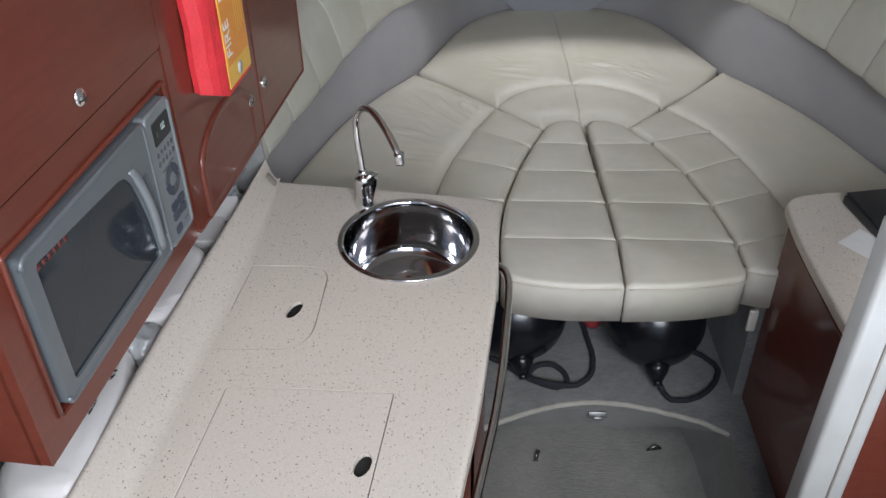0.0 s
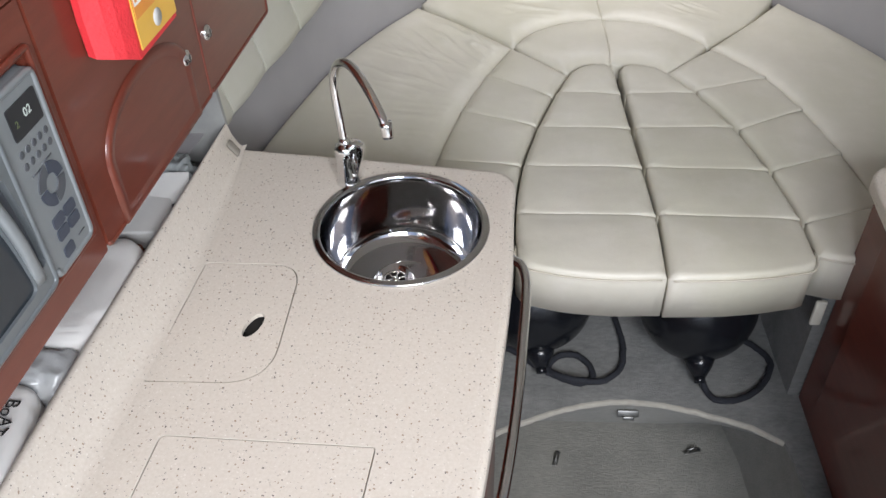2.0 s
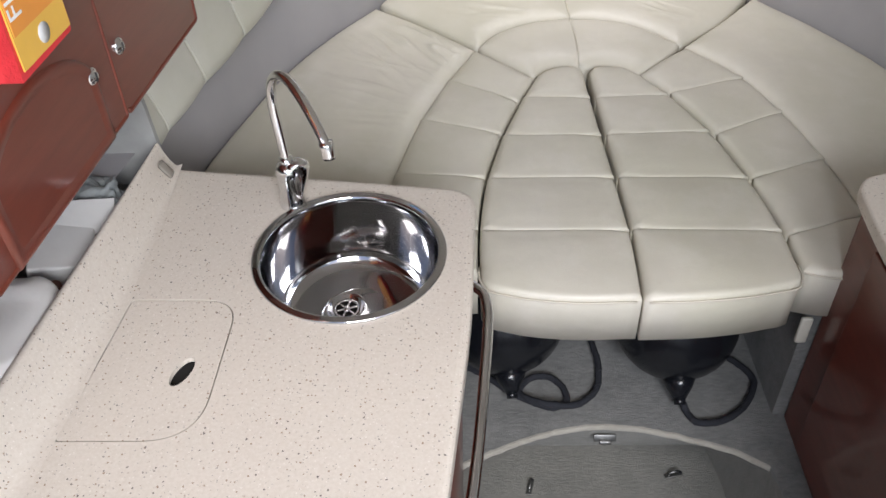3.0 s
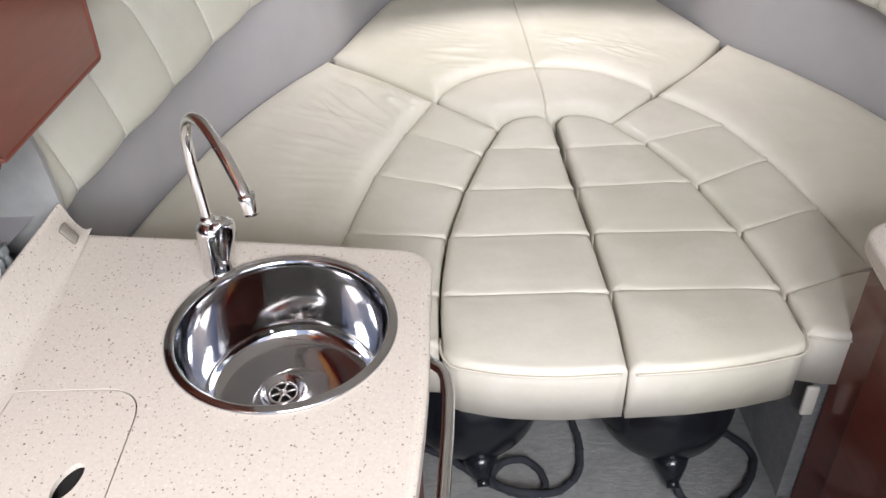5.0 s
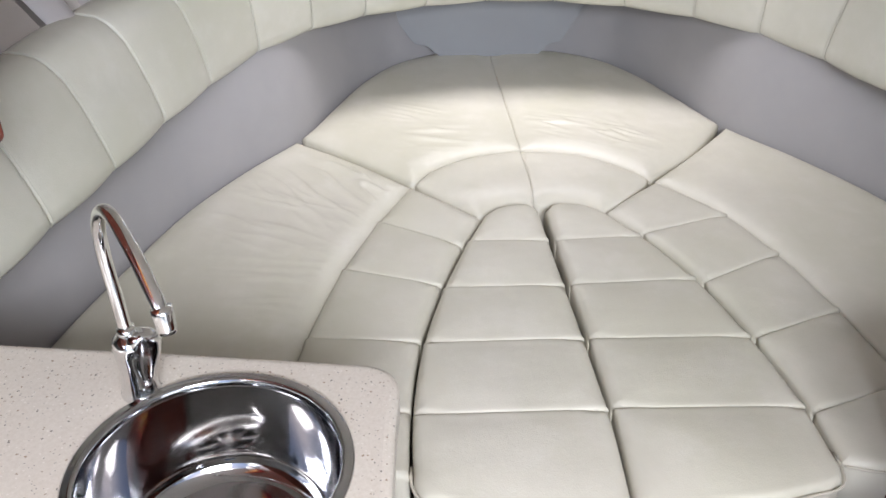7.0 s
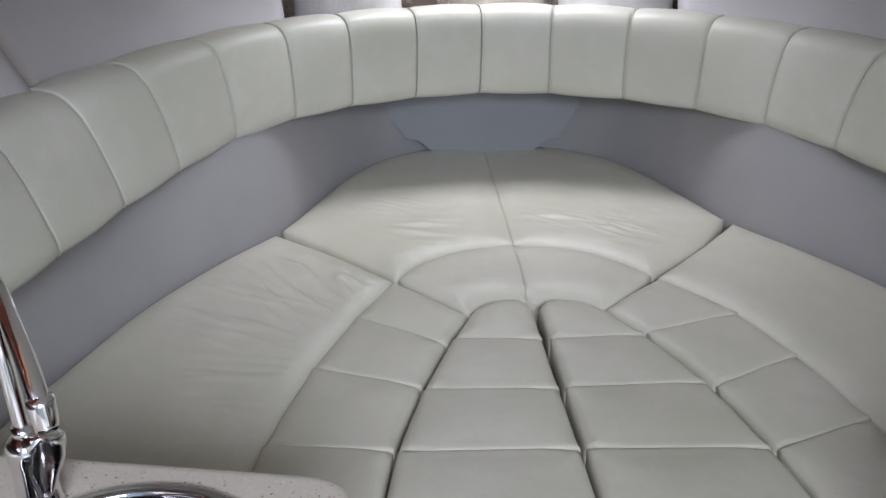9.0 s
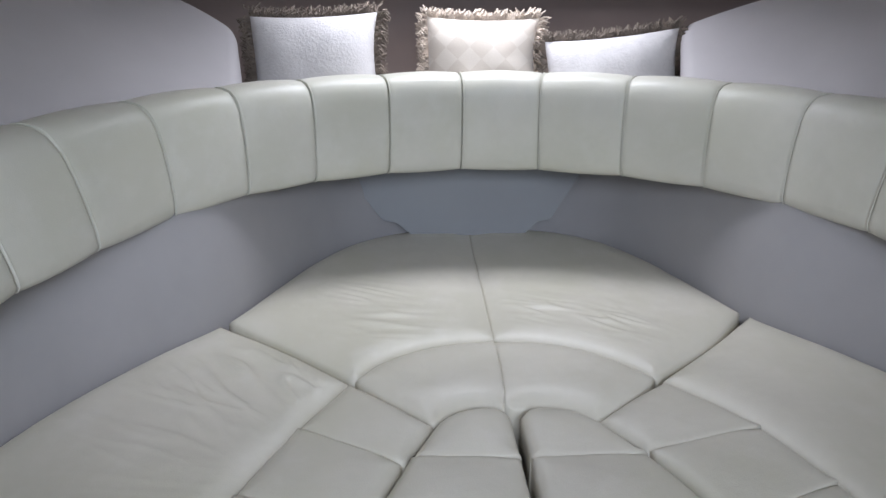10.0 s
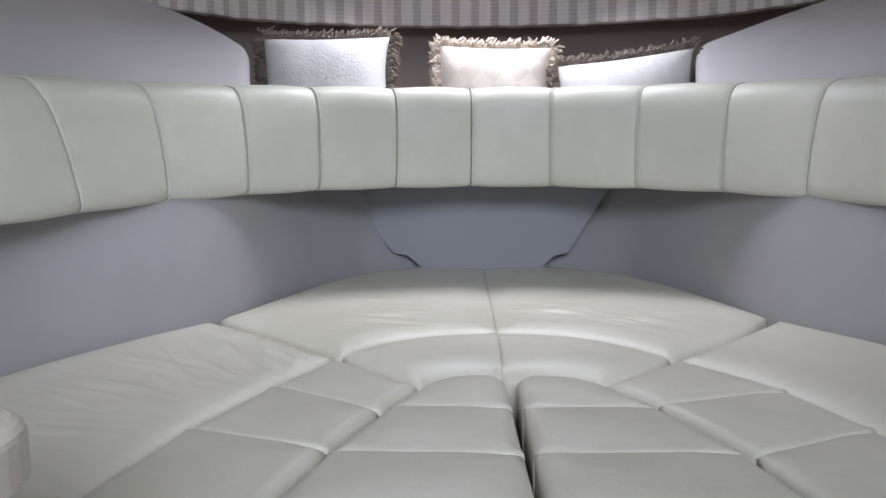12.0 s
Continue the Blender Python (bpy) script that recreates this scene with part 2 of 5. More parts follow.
def loft(rings, closed=False, caps=False):
    bm = bmesh.new()
    vs = [[bm.verts.new(q) for q in ring] for ring in rings]
    for r0, r1 in zip(vs, vs[1:]):
        n = len(r0)
        for i in range(n if closed else n - 1):
            j = (i + 1) % n
            bm.faces.new((r0[i], r0[j], r1[j], r1[i]))
    if caps:
        bm.faces.new(vs[0][::-1])
        bm.faces.new(vs[-1])
    return bm


def tube(points, r, n=10, taper=None):
    pts = [Vector(p) for p in points]
    rings, up = [], None
    for i, p in enumerate(pts):
        d = (pts[min(i + 1, len(pts) - 1)] - pts[max(i - 1, 0)]).normalized()
        if up is None:
            up = d.orthogonal().normalized()
        up = (up - d * up.dot(d)).normalized()
        side = d.cross(up)
        rr = r if taper is None else taper(i / (len(pts) - 1)) * r
        rings.append([p + rr * (math.cos(a) * up + math.sin(a) * side) for a in (2 * math.pi * k / n for k in range(n))])
    return loft(rings, True, True)


def lathe(profile, centre, n=48, caps=False):
    c = Vector(centre)
    return loft([[c + Vector((r * math.cos(a), r * math.sin(a), z)) for a in (2 * math.pi * k / n for k in range(n))] for r, z in profile], True, caps)


def block(x0, x1, y0, y1, z0, z1, bevel=0.004, segs=2):
    bm = bmesh.new()
    bmesh.ops.create_cube(bm, size=1.0)
    for v in bm.verts:
        v.co = Vector((x0 + (v.co.x + 0.5) * (x1 - x0), y0 + (v.co.y + 0.5) * (y1 - y0), z0 + (v.co.z + 0.5) * (z1 - z0)))
    if bevel:
        bmesh.ops.bevel(bm, geom=bm.edges[:], offset=bevel, segments=segs, profile=0.5, affect="EDGES")
    return bm


def placed(bm, m):
    bmesh.ops.transform(bm, matrix=m, verts=bm.verts)
    return bm


def inward(poly):
    """Unit mitre normals that point into a closed plan outline, which runs anticlockwise."""
    out = []
    n = len(poly)
    for i in range(n):
        a = (poly[i] - poly[i - 1]).normalized()
        b = (poly[(i + 1) % n] - poly[i]).normalized()
        na, nb = Vector((-a.y, a.x)), Vector((-b.y, b.x))
        m = na + nb
        if m.length < 1e-4:
            m = na
        m.normalize()
        out.append(m / max(0.55, m.dot(na)))
    return out


def outline(segments, step=0.02):
    """A closed plan outline from (points, kind) segments, each starting where the last ends. Returns points and kinds."""
    pts, kinds = [], []
    for points, kind in segments:
        line = spline([(*p, 0) for p in points], step)
        pts += [Vector(q[:2]) for q in line[:-1]]
        kinds += [kind] * (len(line) - 1)
    area2 = sum(a.x * b.y - b.x * a.y for a, b in zip(pts, pts[1:] + pts[:1]))
    if area2 < 0:
        pts, kinds = pts[::-1], kinds[::-1]
    return pts, kinds


EDGE = {"seam": (0.009, 0.0036), "crease": (0.032, 0.014), "roll": (0.062, 0.028), "edge": (0.009, 0.012), "gap": (0.019, 0.015), "wall": (0.025, 0.014)}


def pad(segments, z0, z1, crown=0.004, step=0.02, creases=()):
    """A stuffed panel: upright sides, edges rounded by their kind, a softly raised top. creases: (x, y, reach, turn, depth) of wrinkled places."""
    pts, kinds = outline(segments, step)
    n = len(pts)
    rad = np.array([EDGE[k] for k in kinds])
    rad = (np.roll(rad, 1, 0) + 2 * rad + np.roll(rad, -1, 0)) / 4
    nor = inward(pts)
    p0 = np.array([tuple(p) for p in pts])
    p1 = np.roll(p0, -1, 0)
    grid = 0.007 if creases else 0.022
    lo, hi = p0.min(0), p0.max(0)
    cand = [np.array([tuple(p + m * d) for p, m in zip(pts, nor)]) for d in (0.0016, 0.0045, 0.009, 0.015, 0.022, 0.031)]
    want = [np.full(n, 0.82 * d) for d in (0.0016, 0.0045, 0.009, 0.015, 0.022, 0.031)]
    gx, gy = np.meshgrid(np.arange(lo[0], hi[0], grid), np.arange(lo[1], hi[1], grid))
    cand.append(np.stack([gx.ravel(), gy.ravel()], 1))
    want.append(np.full(gx.size, 0.034))
    q, need = np.concatenate(cand), np.concatenate(want)
    e = p1 - p0
    t = np.clip(((q[:, None] - p0) * e).sum(-1) / (e * e).sum(-1), 0, 1)
    dist = np.linalg.norm(q[:, None] - p0 - t[..., None] * e, axis=-1)
    cross = ((p0[:, 1] > q[:, 1:2]) != (p1[:, 1] > q[:, 1:2])) & (q[:, 0:1] < (p1[:, 0] - p0[:, 0]) * (q[:, 1:2] - p0[:, 1]) / np.where(np.abs(e[:, 1]) < 1e-9, 1e-9, e[:, 1]) + p0[:, 0])
    keep = (cross.sum(1) % 2 == 1) & (dist.min(1) >= need)
    q, dist = q[keep], dist[keep]
    near = np.clip(1 - dist / rad[:, 0], 0, 1)
    drop = (rad[:, 1] * (1 - np.sqrt(1 - near**2))).max(1)
    rise = np.clip(dist.min(1) / 0.06, 0, 1)
    z = z1 - drop + crown * rise * rise * (3 - 2 * rise)
    for cx, cy, reach, turn, depth in creases:
        c_, s_ = math.cos(turn), math.sin(turn)
        for k, (x, y) in enumerate(q):
            dx, dy = x - cx, y - cy
            a = math.exp(-((dx * dx + dy * dy) / reach**2) * 1.6) * min(1.0, dist[k].min() / 0.03)
            if a > 0.03:
                u, v = c_ * dx + s_ * dy, c_ * dy - s_ * dx
                w = 1 - abs(noise.noise((u * 5 + 7 * cx, v * 34 + u * 8, cy))) * 2.2
                z[k] += a * depth * 0.6 * (max(0.0, w) ** 3 - 0.3)
    pos = [Vector(p) for p in p0] + [Vector(p) for p in q]
    zs = list(z1 - rad[:, 1]) + list(z)
    flat, _, tris, origin, _, _ = geometry.delaunay_2d_cdt(pos, [], [list(range(n))], 1, 1e-6)
    bm = bmesh.new()
    up = [bm.verts.new((p.x, p.y, zs[o[0]] if o else z1)) for p, o in zip(flat, origin)]
    for f in tris:
        bm.faces.new([up[k] for k in f])
    where = {o: k for k, os in enumerate(origin) for o in os}
    rim = [up[where[k]] for k in range(n)]
    low = [bm.verts.new((p.x, p.y, z0)) for p in pts]
    for k in range(n):
        j = (k + 1) % n
        bm.faces.new((rim[j], rim[k], low[k], low[j]))
    bm.faces.new(low)
    return bm


def sheet(loops, z, thickness):
    """A flat slab with holes: the first loop is its outline, the others are openings."""
    bm = bmesh.new()
    tops = []
    for loop in loops:
        up = [bm.verts.new((p[0], p[1], z)) for p in loop]
        low = [bm.verts.new((p[0], p[1], z - thickness)) for p in loop]
        for i in range(len(loop)):
            j = (i + 1) % len(loop)
            bm.faces.new((up[i], up[j], low[j], low[i]))
        tops += [[bm.edges.get((r[i], r[(i + 1) % len(r)])) for i in range(len(r))] for r in (up, low)]
    for k in (0, 1):
        bmesh.ops.triangle_fill(bm, use_beauty=True, edges=[e for loop in tops[k::2] for e in loop])
    return bm


def circle(cx, cy, rx, ry=None, turn=0.0, n=40):
    ry = ry or rx
    c, s = math.cos(turn), math.sin(turn)
    pts = [(rx * math.cos(2 * math.pi * k / n), ry * math.sin(2 * math.pi * k / n)) for k in range(n)]
    return [(cx + c * x - s * y, cy + s * x + c * y) for x, y in pts]


def rounded(corners, n=6):
    """A closed outline whose corners (x, y, radius) are rounded."""
    out = []
    m = len(corners)
    for i, (x, y, r) in enumerate(corners):
        p, a, b = Vector((x, y)), Vector(corners[i - 1][:2]), Vector(corners[(i + 1) % m][:2])
        if r <= 0:
            out.append((x, y))
            continue
        u, v = (a - p).normalized(), (b - p).normalized()
        for k in range(n + 1):
            t = k / n
            out.append(tuple(p + u * r * (1 - t) ** 2 + v * r * t**2))
    return out


def lettering(name, text, size, material, parent, m, depth=0.0004, label=""):
    cu = bpy.data.curves.new(name, "FONT")
    cu.body, cu.size, cu.extrude = text, size, depth
    cu.align_x, cu.align_y = "CENTER", "CENTER"
    tmp = bpy.data.objects.new(name, cu)
    scene.collection.objects.link(tmp)
    bpy.context.view_layer.update()
    me = bpy.data.meshes.new_from_object(tmp.evaluated_get(bpy.context.evaluated_depsgraph_get()))
    bpy.data.objects.remove(tmp)
    me.materials.clear()
    me.materials.append(material)
    ob = new(name, me)
    ob.matrix_basis = m
    if parent:
        ob.parent = parent
    return tagged(ob, label)


AXIS = 0.46  # the boat's centre line


def lerp_table(table, y):
    for (y0, v0), (y1, v1) in zip(table, table[1:]):
        if y <= y1:
            return v0 + (v1 - v0) * (y - y0) / (y1 - y0)
    return table[-1][1]


# half breadths of the berth, of the backrest's face and of the curtain, from aft to the bow
BERTH_HALF = [(1.70, 0.95), (1.75, 0.945), (2.12, 0.885), (2.30, 0.835), (2.52, 0.763), (2.72, 0.66), (2.89, 0.552), (3.10, 0.475), (3.28, 0.405), (3.42, 0.315), (3.50, 0.2), (3.53, 0.0)]
BACK_HALF = [(1.62, 0.90), (1.80, 0.865), (2.046, 0.82), (2.235, 0.778), (2.445, 0.737), (2.645, 0.685), (2.846, 0.615), (3.0, 0.514), (3.114, 0.385), (3.195, 0.222), (3.238, 0.0)]
TOP_HALF = [(1.0, 1.17), (1.6, 1.15), (2.1, 1.11), (2.5, 1.06), (2.977, 0.95), (3.269, 0.85), (3.48, 0.74), (3.62, 0.64), (3.745, 0.44), (3.82, 0.25), (3.85, 0.0)]


def bow_line(table, axis=AXIS, step=0.02, grow=0.0):
    """A smooth plan line from aft on the left, round the bow, to aft on the right."""
    left = [(axis - h, y, 0) for y, h in table]
    right = [(axis + h, y, 0) for y, h in table[-2::-1]]
    line = spline(left + right, step)
    if not grow:
        return line
    out = []
    for i, p in enumerate(line):
        d = (line[min(i + 1, len(line) - 1)] - line[max(i - 1, 0)]).normalized()
        out.append(p + Vector((-d.y, d.x, 0)) * grow)
    return out


def resample(line, n):
    acc = [0.0]
    for a, b in zip(line, line[1:]):
        acc.append(acc[-1] + (b - a).length)
    out, k = [], 0
    for i in range(n):
        s = acc[-1] * i / (n - 1)
        while k < len(line) - 2 and acc[k + 1] < s:
            k += 1
        t = (s - acc[k]) / max(1e-9, acc[k + 1] - acc[k])
        out.append(line[k].lerp(line[k + 1], t))
    return out


def at_z(line, z):
    return [(p.x, p.y, z) for p in line]


# ---------------------------------------------------------------- structure: floor, hull, ceiling

# sunken sole, with a carpeted ledge round it whose lip is an arc and whose riser leans under it
structure("floor", sheet([[(-0.75, -0.6), (1.75, -0.6), (1.75, 1.85), (-0.75, 1.85)]], 0.0, 0.03), SOLE, "worn grey carpet on the sunken cabin sole")
LIP = [(0.06, 1.55), (0.14, 1.61), (0.224, 1.654), (0.33, 1.695), (0.463, 1.717), (0.55, 1.708), (0.638, 1.684), (0.745, 1.646), (0.806, 1.605)]
lip = [Vector(p[:2]) for p in spline([(*p, 0) for p in LIP], 0.02)]
ledge_plan = [(p.x, p.y) for p in lip] + [(0.815, 1.55), (0.825, 1.20), (0.83, 0.9), (1.4, 0.9), (1.4, 2.5), (-0.5, 2.5), (-0.5, 1.75), (0.02, 1.60)]
ledge = structure("floor_ledge", sheet([ledge_plan], 0.21, 0.012), CARPET, "grey carpeted ledge under the berth")
riser = loft([[(p.x, p.y + 0.003, 0.199) for p in lip], [(p.x if p.x < 0.7 else 0.7 + (p.x - 0.7) * 0.4, 1.81, 0.0) for p in lip]])
structure("floor_riser", riser, SOLE, "grey carpeted riser under the ledge", True)
structure("floor_riser_side", loft([[(0.806, 1.607, 0.199), (0.815, 1.55, 0.199), (0.825, 1.2, 0.199), (0.83, 0.9, 0.199)], [(0.742, 1.81, 0.0), (0.762, 1.70, 0.0), (0.785, 1.3, 0.0), (0.79, 0.9, 0.0)]]), SOLE, "sloping carpeted side of the sunken sole", True)
structure("trim_ledge_nosing", tube([(p.x + 0.003 * noise.noise((p.x * 90, 1, 0)), p.y - 0.002 + 0.004 * noise.noise((p.x * 70, 0, 0)), 0.203 + 0.003 * noise.noise((p.x * 80, 3, 0))) for p in lip], 0.0075), PALE_CARPET, "pale carpet nosing along the ledge")

# hull sides round the berth
low = bow_line(BERTH_HALF)
structure("wall_hull", loft([at_z(bow_line(BERTH_HALF, grow=g), z) for z, g in ((0.15, -0.0), (0.62, 0.0), (0.70, 0.004), (0.80, 0.018), (0.93, 0.05))]), HULL, "smooth grey vinyl hull side round the berth", True)
soffit = loft([at_z(resample(bow_line(BACK_HALF, grow=0.02), 120), 0.925), at_z(resample(bow_line(BERTH_HALF, grow=0.10), 120), 0.925)])
structure("trim_soffit", soffit, HULL, "grey vinyl underside behind the backrest", True)

bowpanel = [(0.288, 0.668), (0.586, 0.668), (0.624, 0.706), (0.657, 0.71), (0.785, 0.92), (0.055, 0.92), (0.208, 0.71), (0.243, 0.706)]
bm = sheet([rounded([(x, z, 0.01) for x, z in bowpanel], 3)], 0.0, 0.012)
structure("wall_bow_panel", placed(bm, Matrix.Translation((0, 3.455, 0)) @ Matrix.Rotation(radians(90), 4, "X")), BOWPANEL, "paler grey vinyl panel at the bow", False)

# liner above the backrest, sloping out to the curtain; a brown recess with a shelf at the bow
inner = bow_line([(y, v + 0.05 * min(1.0, max(0.0, (3.22 - y) / 0.75))) for y, v in BACK_HALF], grow=0.07)
outer = bow_line(TOP_HALF, 0.44)


def stretch_of(line, test):
    return [p for p in line if test(p)]


def liner(name, lo, hi, material, label, bulge=0.0, z0=1.085, z1=1.36, roll=None):
    """A lining from the backrest out to the curtain; towards a rolled end it sinks in a curve."""
    lo, hi = resample(lo, 40), resample(hi, 40)
    rings = []
    for k in range(9):
        t = k / 8
        ring = []
        for i, (a, b) in enumerate(zip(lo, hi)):
            end = 1.0 if roll is None else min(1.0, (i if roll == 0 else 39 - i) / (22 if roll else 16))
            reach = t * (0.42 + 0.58 * math.sin(math.pi / 2 * end))
            rise = z0 + (z1 - z0) * reach + 0.03 * math.sin(math.pi * reach)
            p = a.lerp(b, reach)
            u = i / 39
            lift = bulge * math.sin(math.pi * u) ** 0.5 if bulge else 0.0
            ring.append((p.x + (lift if p.x < AXIS else -lift), p.y, rise + 0.5 * lift))
        rings.append(ring)
    if roll is not None:
        # the free end curls away in a soft roll
        for ring in rings:
            end, prev_ = Vector(ring[roll]), Vector(ring[roll - 1 if roll else 1])
            e = (end - prev_).normalized()
            curl = [tuple(end + e * 0.03 * math.sin(a) - Vector((0, 0, 0.03 * (1 - math.cos(a))))) for a in (0.3, 0.6, 0.9, 1.2, 1.57, 2.0, 2.5)]
            if roll:
                ring += curl
            else:
                ring[:0] = curl[::-1]
    return structure(name, loft(rings), material, label, True)


GREY = "smooth lilac grey headlining above the backrest"
liner("wall_liner_left", stretch_of(inner, lambda p: p.x < -0.075 and p.y > 2.47), stretch_of(outer, lambda p: p.x < -0.19 and p.y > 2.55), LINER, GREY, roll=-1)
liner("wall_liner_right", stretch_of(inner, lambda p: p.x > 0.915 and p.y > 1.5), stretch_of(outer, lambda p: p.x > 1.02 and p.y > 1.5), LINER, GREY, roll=0)
liner("wall_liner_column", stretch_of(inner, lambda p: p.x < 0.0 and 2.37 < p.y < 2.455), stretch_of(outer, lambda p: p.x < 0 and 2.33 < p.y < 2.53), LINER, "rounded lilac grey end of the headlining", 0.02)
liner("wall_liner_aft", stretch_of(inner, lambda p: p.x < 0.0 and 1.8 < p.y < 2.38), stretch_of(outer, lambda p: p.x < 0 and 1.8 < p.y < 2.36), TAUPE, "taupe vinyl side panel beside the galley")
liner("wall_liner_joint", stretch_of(inner, lambda p: p.x < 0.0 and 2.36 < p.y < 2.50), stretch_of(outer, lambda p: p.x < 0 and 2.32 < p.y < 2.58), TAUPE, "", -0.02)
recess = bow_line(TOP_HALF, 0.44, grow=0.05)
recess = stretch_of(recess, lambda p: p.y > 2.9)
structure("wall_recess", loft([at_z(recess, 0.98), at_z(recess, 1.56)]), BROWN, "brown lined recess behind the pillows", True)
structure("shelf_bow", sheet([[(p.x, p.y) for p in stretch_of(bow_line(BACK_HALF, grow=0.05), lambda p: p.y > 2.9)] + [(p.x, p.y) for p in recess[::-1]]], 1.03, 0.02), BROWN, "brown lined shelf behind the backrest")

def ceiling_z(y):
    return 1.49 + max(0.0, 3.55 - y) * 0.15


# upper hull and headlining close the cabin above
hull_top = bow_line(TOP_HALF, 0.44, grow=0.06)
structure("wall_upper", loft([at_z(hull_top, 1.30), [(p.x, p.y, ceiling_z(p.y) + 0.02) for p in hull_top]]), CEIL, "pale headlining above the curtain", True)
hx, hy = 0.28, 0.22
bm = sheet([[(-0.8, 0.78), (1.7, 0.78), (1.7, 3.55), (1.7, 4.1), (-0.8, 4.1), (-0.8, 3.55)], rounded([(HATCH[0] - hx, HATCH[1] - hy, 0.05), (HATCH[0] + hx, HATCH[1] - hy, 0.05), (HATCH[0] + hx, HATCH[1] + hy, 0.05), (HATCH[0] - hx, HATCH[1] + hy, 0.05)])], 0.0, 0.03)
for v in bm.verts:
    v.co.z += ceiling_z(v.co.y) + 0.03
structure("ceiling", bm, CEIL, "pale headlining with a deck hatch over the berth")

bm = sheet([[(-0.63, 0.82), (-0.378, 0.82), (-0.384, 0.92), (-0.386, 0.95), (-0.391, 1.026), (-0.40, 1.08), (-0.43, 1.16), (-0.47, 1.25), (-0.63, 1.25)]], 0.0, 0.012)
structure("wall_trough_end", placed(bm, Matrix.Translation((0, 1.776, 0)) @ Matrix.Rotation(radians(90), 4, "X")), ENDWALL, "mottled grey panel at the end of the trough")

# aft end: hull sides, bulkhead with the open companionway, and the cockpit behind
structure("wall_port", sheet([[(-0.66, -1.6), (-0.63, -1.6), (-0.63, 1.0), (-0.60, 1.75), (-0.56, 1.80), (-0.66, 1.80)]], 2.0, 2.0), CARPET, "mottled grey carpet lining on the hull side")
structure("wall_starboard", sheet([[(1.42, -1.6), (1.46, -1.6), (1.46, 1.9), (1.42, 1.9)]], 2.0, 2.0), WHITE, "pale hull side")
structure("wall_aft", block(-0.7, 1.5, -1.64, -1.6, 0.0, 1.2, 0), WHITE, "white cockpit side behind the companionway")
structure("wall_companionway_left", block(-0.66, -0.45, 0.50, 0.54, 0.0, 2.0, 0), WHITE, "white bulkhead beside the companionway")
structure("wall_companionway_right", block(1.04, 1.42, 0.50, 0.54, 0.0, 2.0, 0), WHITE, "white bulkhead beside the companionway")
structure("floor_cockpit", block(-0.66, 1.42, -1.6, 0.18, 0.30, 0.42, 0), WHITE, "white cockpit sole behind the companionway")

# partition whose pale end stands beside the walkway
partition = thing("partition", "varnished mahogany partition with a pale grey end post", "partition")
part("panel", block(0.835, 1.42, 1.10, 1.135, 0.0, 0.95, 0.003), WOOD, partition, "varnished mahogany panel")
bm = sheet([rounded([(0.752, 1.095, 0.012), (0.83, 1.085, 0.012), (0.835, 1.15, 0.012), (0.755, 1.155, 0.012)])], 1.22, 1.22)
part("post", bm, plain("pale_grey_post", (0.46, 0.46, 0.44), 0.45, 0.05), partition, "pale grey moulded end post")
part("groove", tube([(0.80, 1.0872, 0.0), (0.80, 1.0872, 1.215)], 0.0025, 6), SOCKET, partition)

# ---------------------------------------------------------------- berth

# lockers that carry the side cushions, and a board under the middle
LIN = [(0.182, 1.734), (0.184, 1.85), (0.203, 2.042), (0.237, 2.183), (0.291, 2.348), (0.339, 2.478)]
RIN = [(0.803, 1.732), (0.798, 1.866), (0.772, 2.044), (0.729, 2.219), (0.666, 2.372), (0.605, 2.482)]


def locker(name, plan, label):
    ob = thing(name, label, "berth base")
    part("body", sheet([plan], 0.545, 0.335), CARPET, ob, "", False)
    return ob


locker("berth_locker", [(0.846, 1.742), (1.33, 1.742), (1.29, 2.15), (1.10, 2.60), (0.95, 2.60), (0.84, 2.2)], "grey carpeted locker that carries the side cushion")
locker("berth_locker", [(-0.44, 1.80), (0.14, 1.80), (0.14, 2.2), (0.05, 2.60), (-0.18, 2.60), (-0.38, 2.15)], "grey carpeted locker that carries the side cushion")
structure("wall_berth_back", block(0.0, 0.95, 2.50, 2.54, 0.21, 0.545, 0), CARPET, "dark carpeted back of the space under the berth")
board = thing("berth_board", "dark plywood board under the berth cushions", "board")
part("board", sheet([[(0.10, 1.80), (0.88, 1.80), (0.90, 2.30), (0.95, 2.85), (0.70, 3.40), (0.25, 3.40), (0.0, 2.85), (0.05, 2.30)]], 0.548, 0.014), DARKWOOD, board, "", False)
bracket = thing("corner_bracket", "cream plastic bracket on the corner of the locker", "bracket")
part("plate", block(0.832, 0.856, 1.730, 1.741, 0.46, 0.53, 0.004), plain("cream_plastic", (0.66, 0.63, 0.55), 0.45), bracket)

ZB, ZT = 0.55, 0.667


def between(line, y):
    """The place on a plan line, which runs along y, at y."""
    pts = spline([(*p, 0) for p in line], 0.005)
    q = min(pts, key=lambda p: abs(p.y - y))
    return (q.x, q.y)


def stretch(line, ya, yb):
    """The part of a plan line between two places along y, from ya to yb."""
    pts = spline([(*p, 0) for p in line], 0.005)
    lo, hi = min(ya, yb), max(ya, yb)
    mid = [(p.x, p.y) for p in pts if lo + 0.012 < p.y < hi - 0.012][::8]
    if (mid and mid[0][1] > mid[-1][1]) != (ya > yb):
        mid = mid[::-1]
    return [between(line, ya), *mid, between(line, yb)]


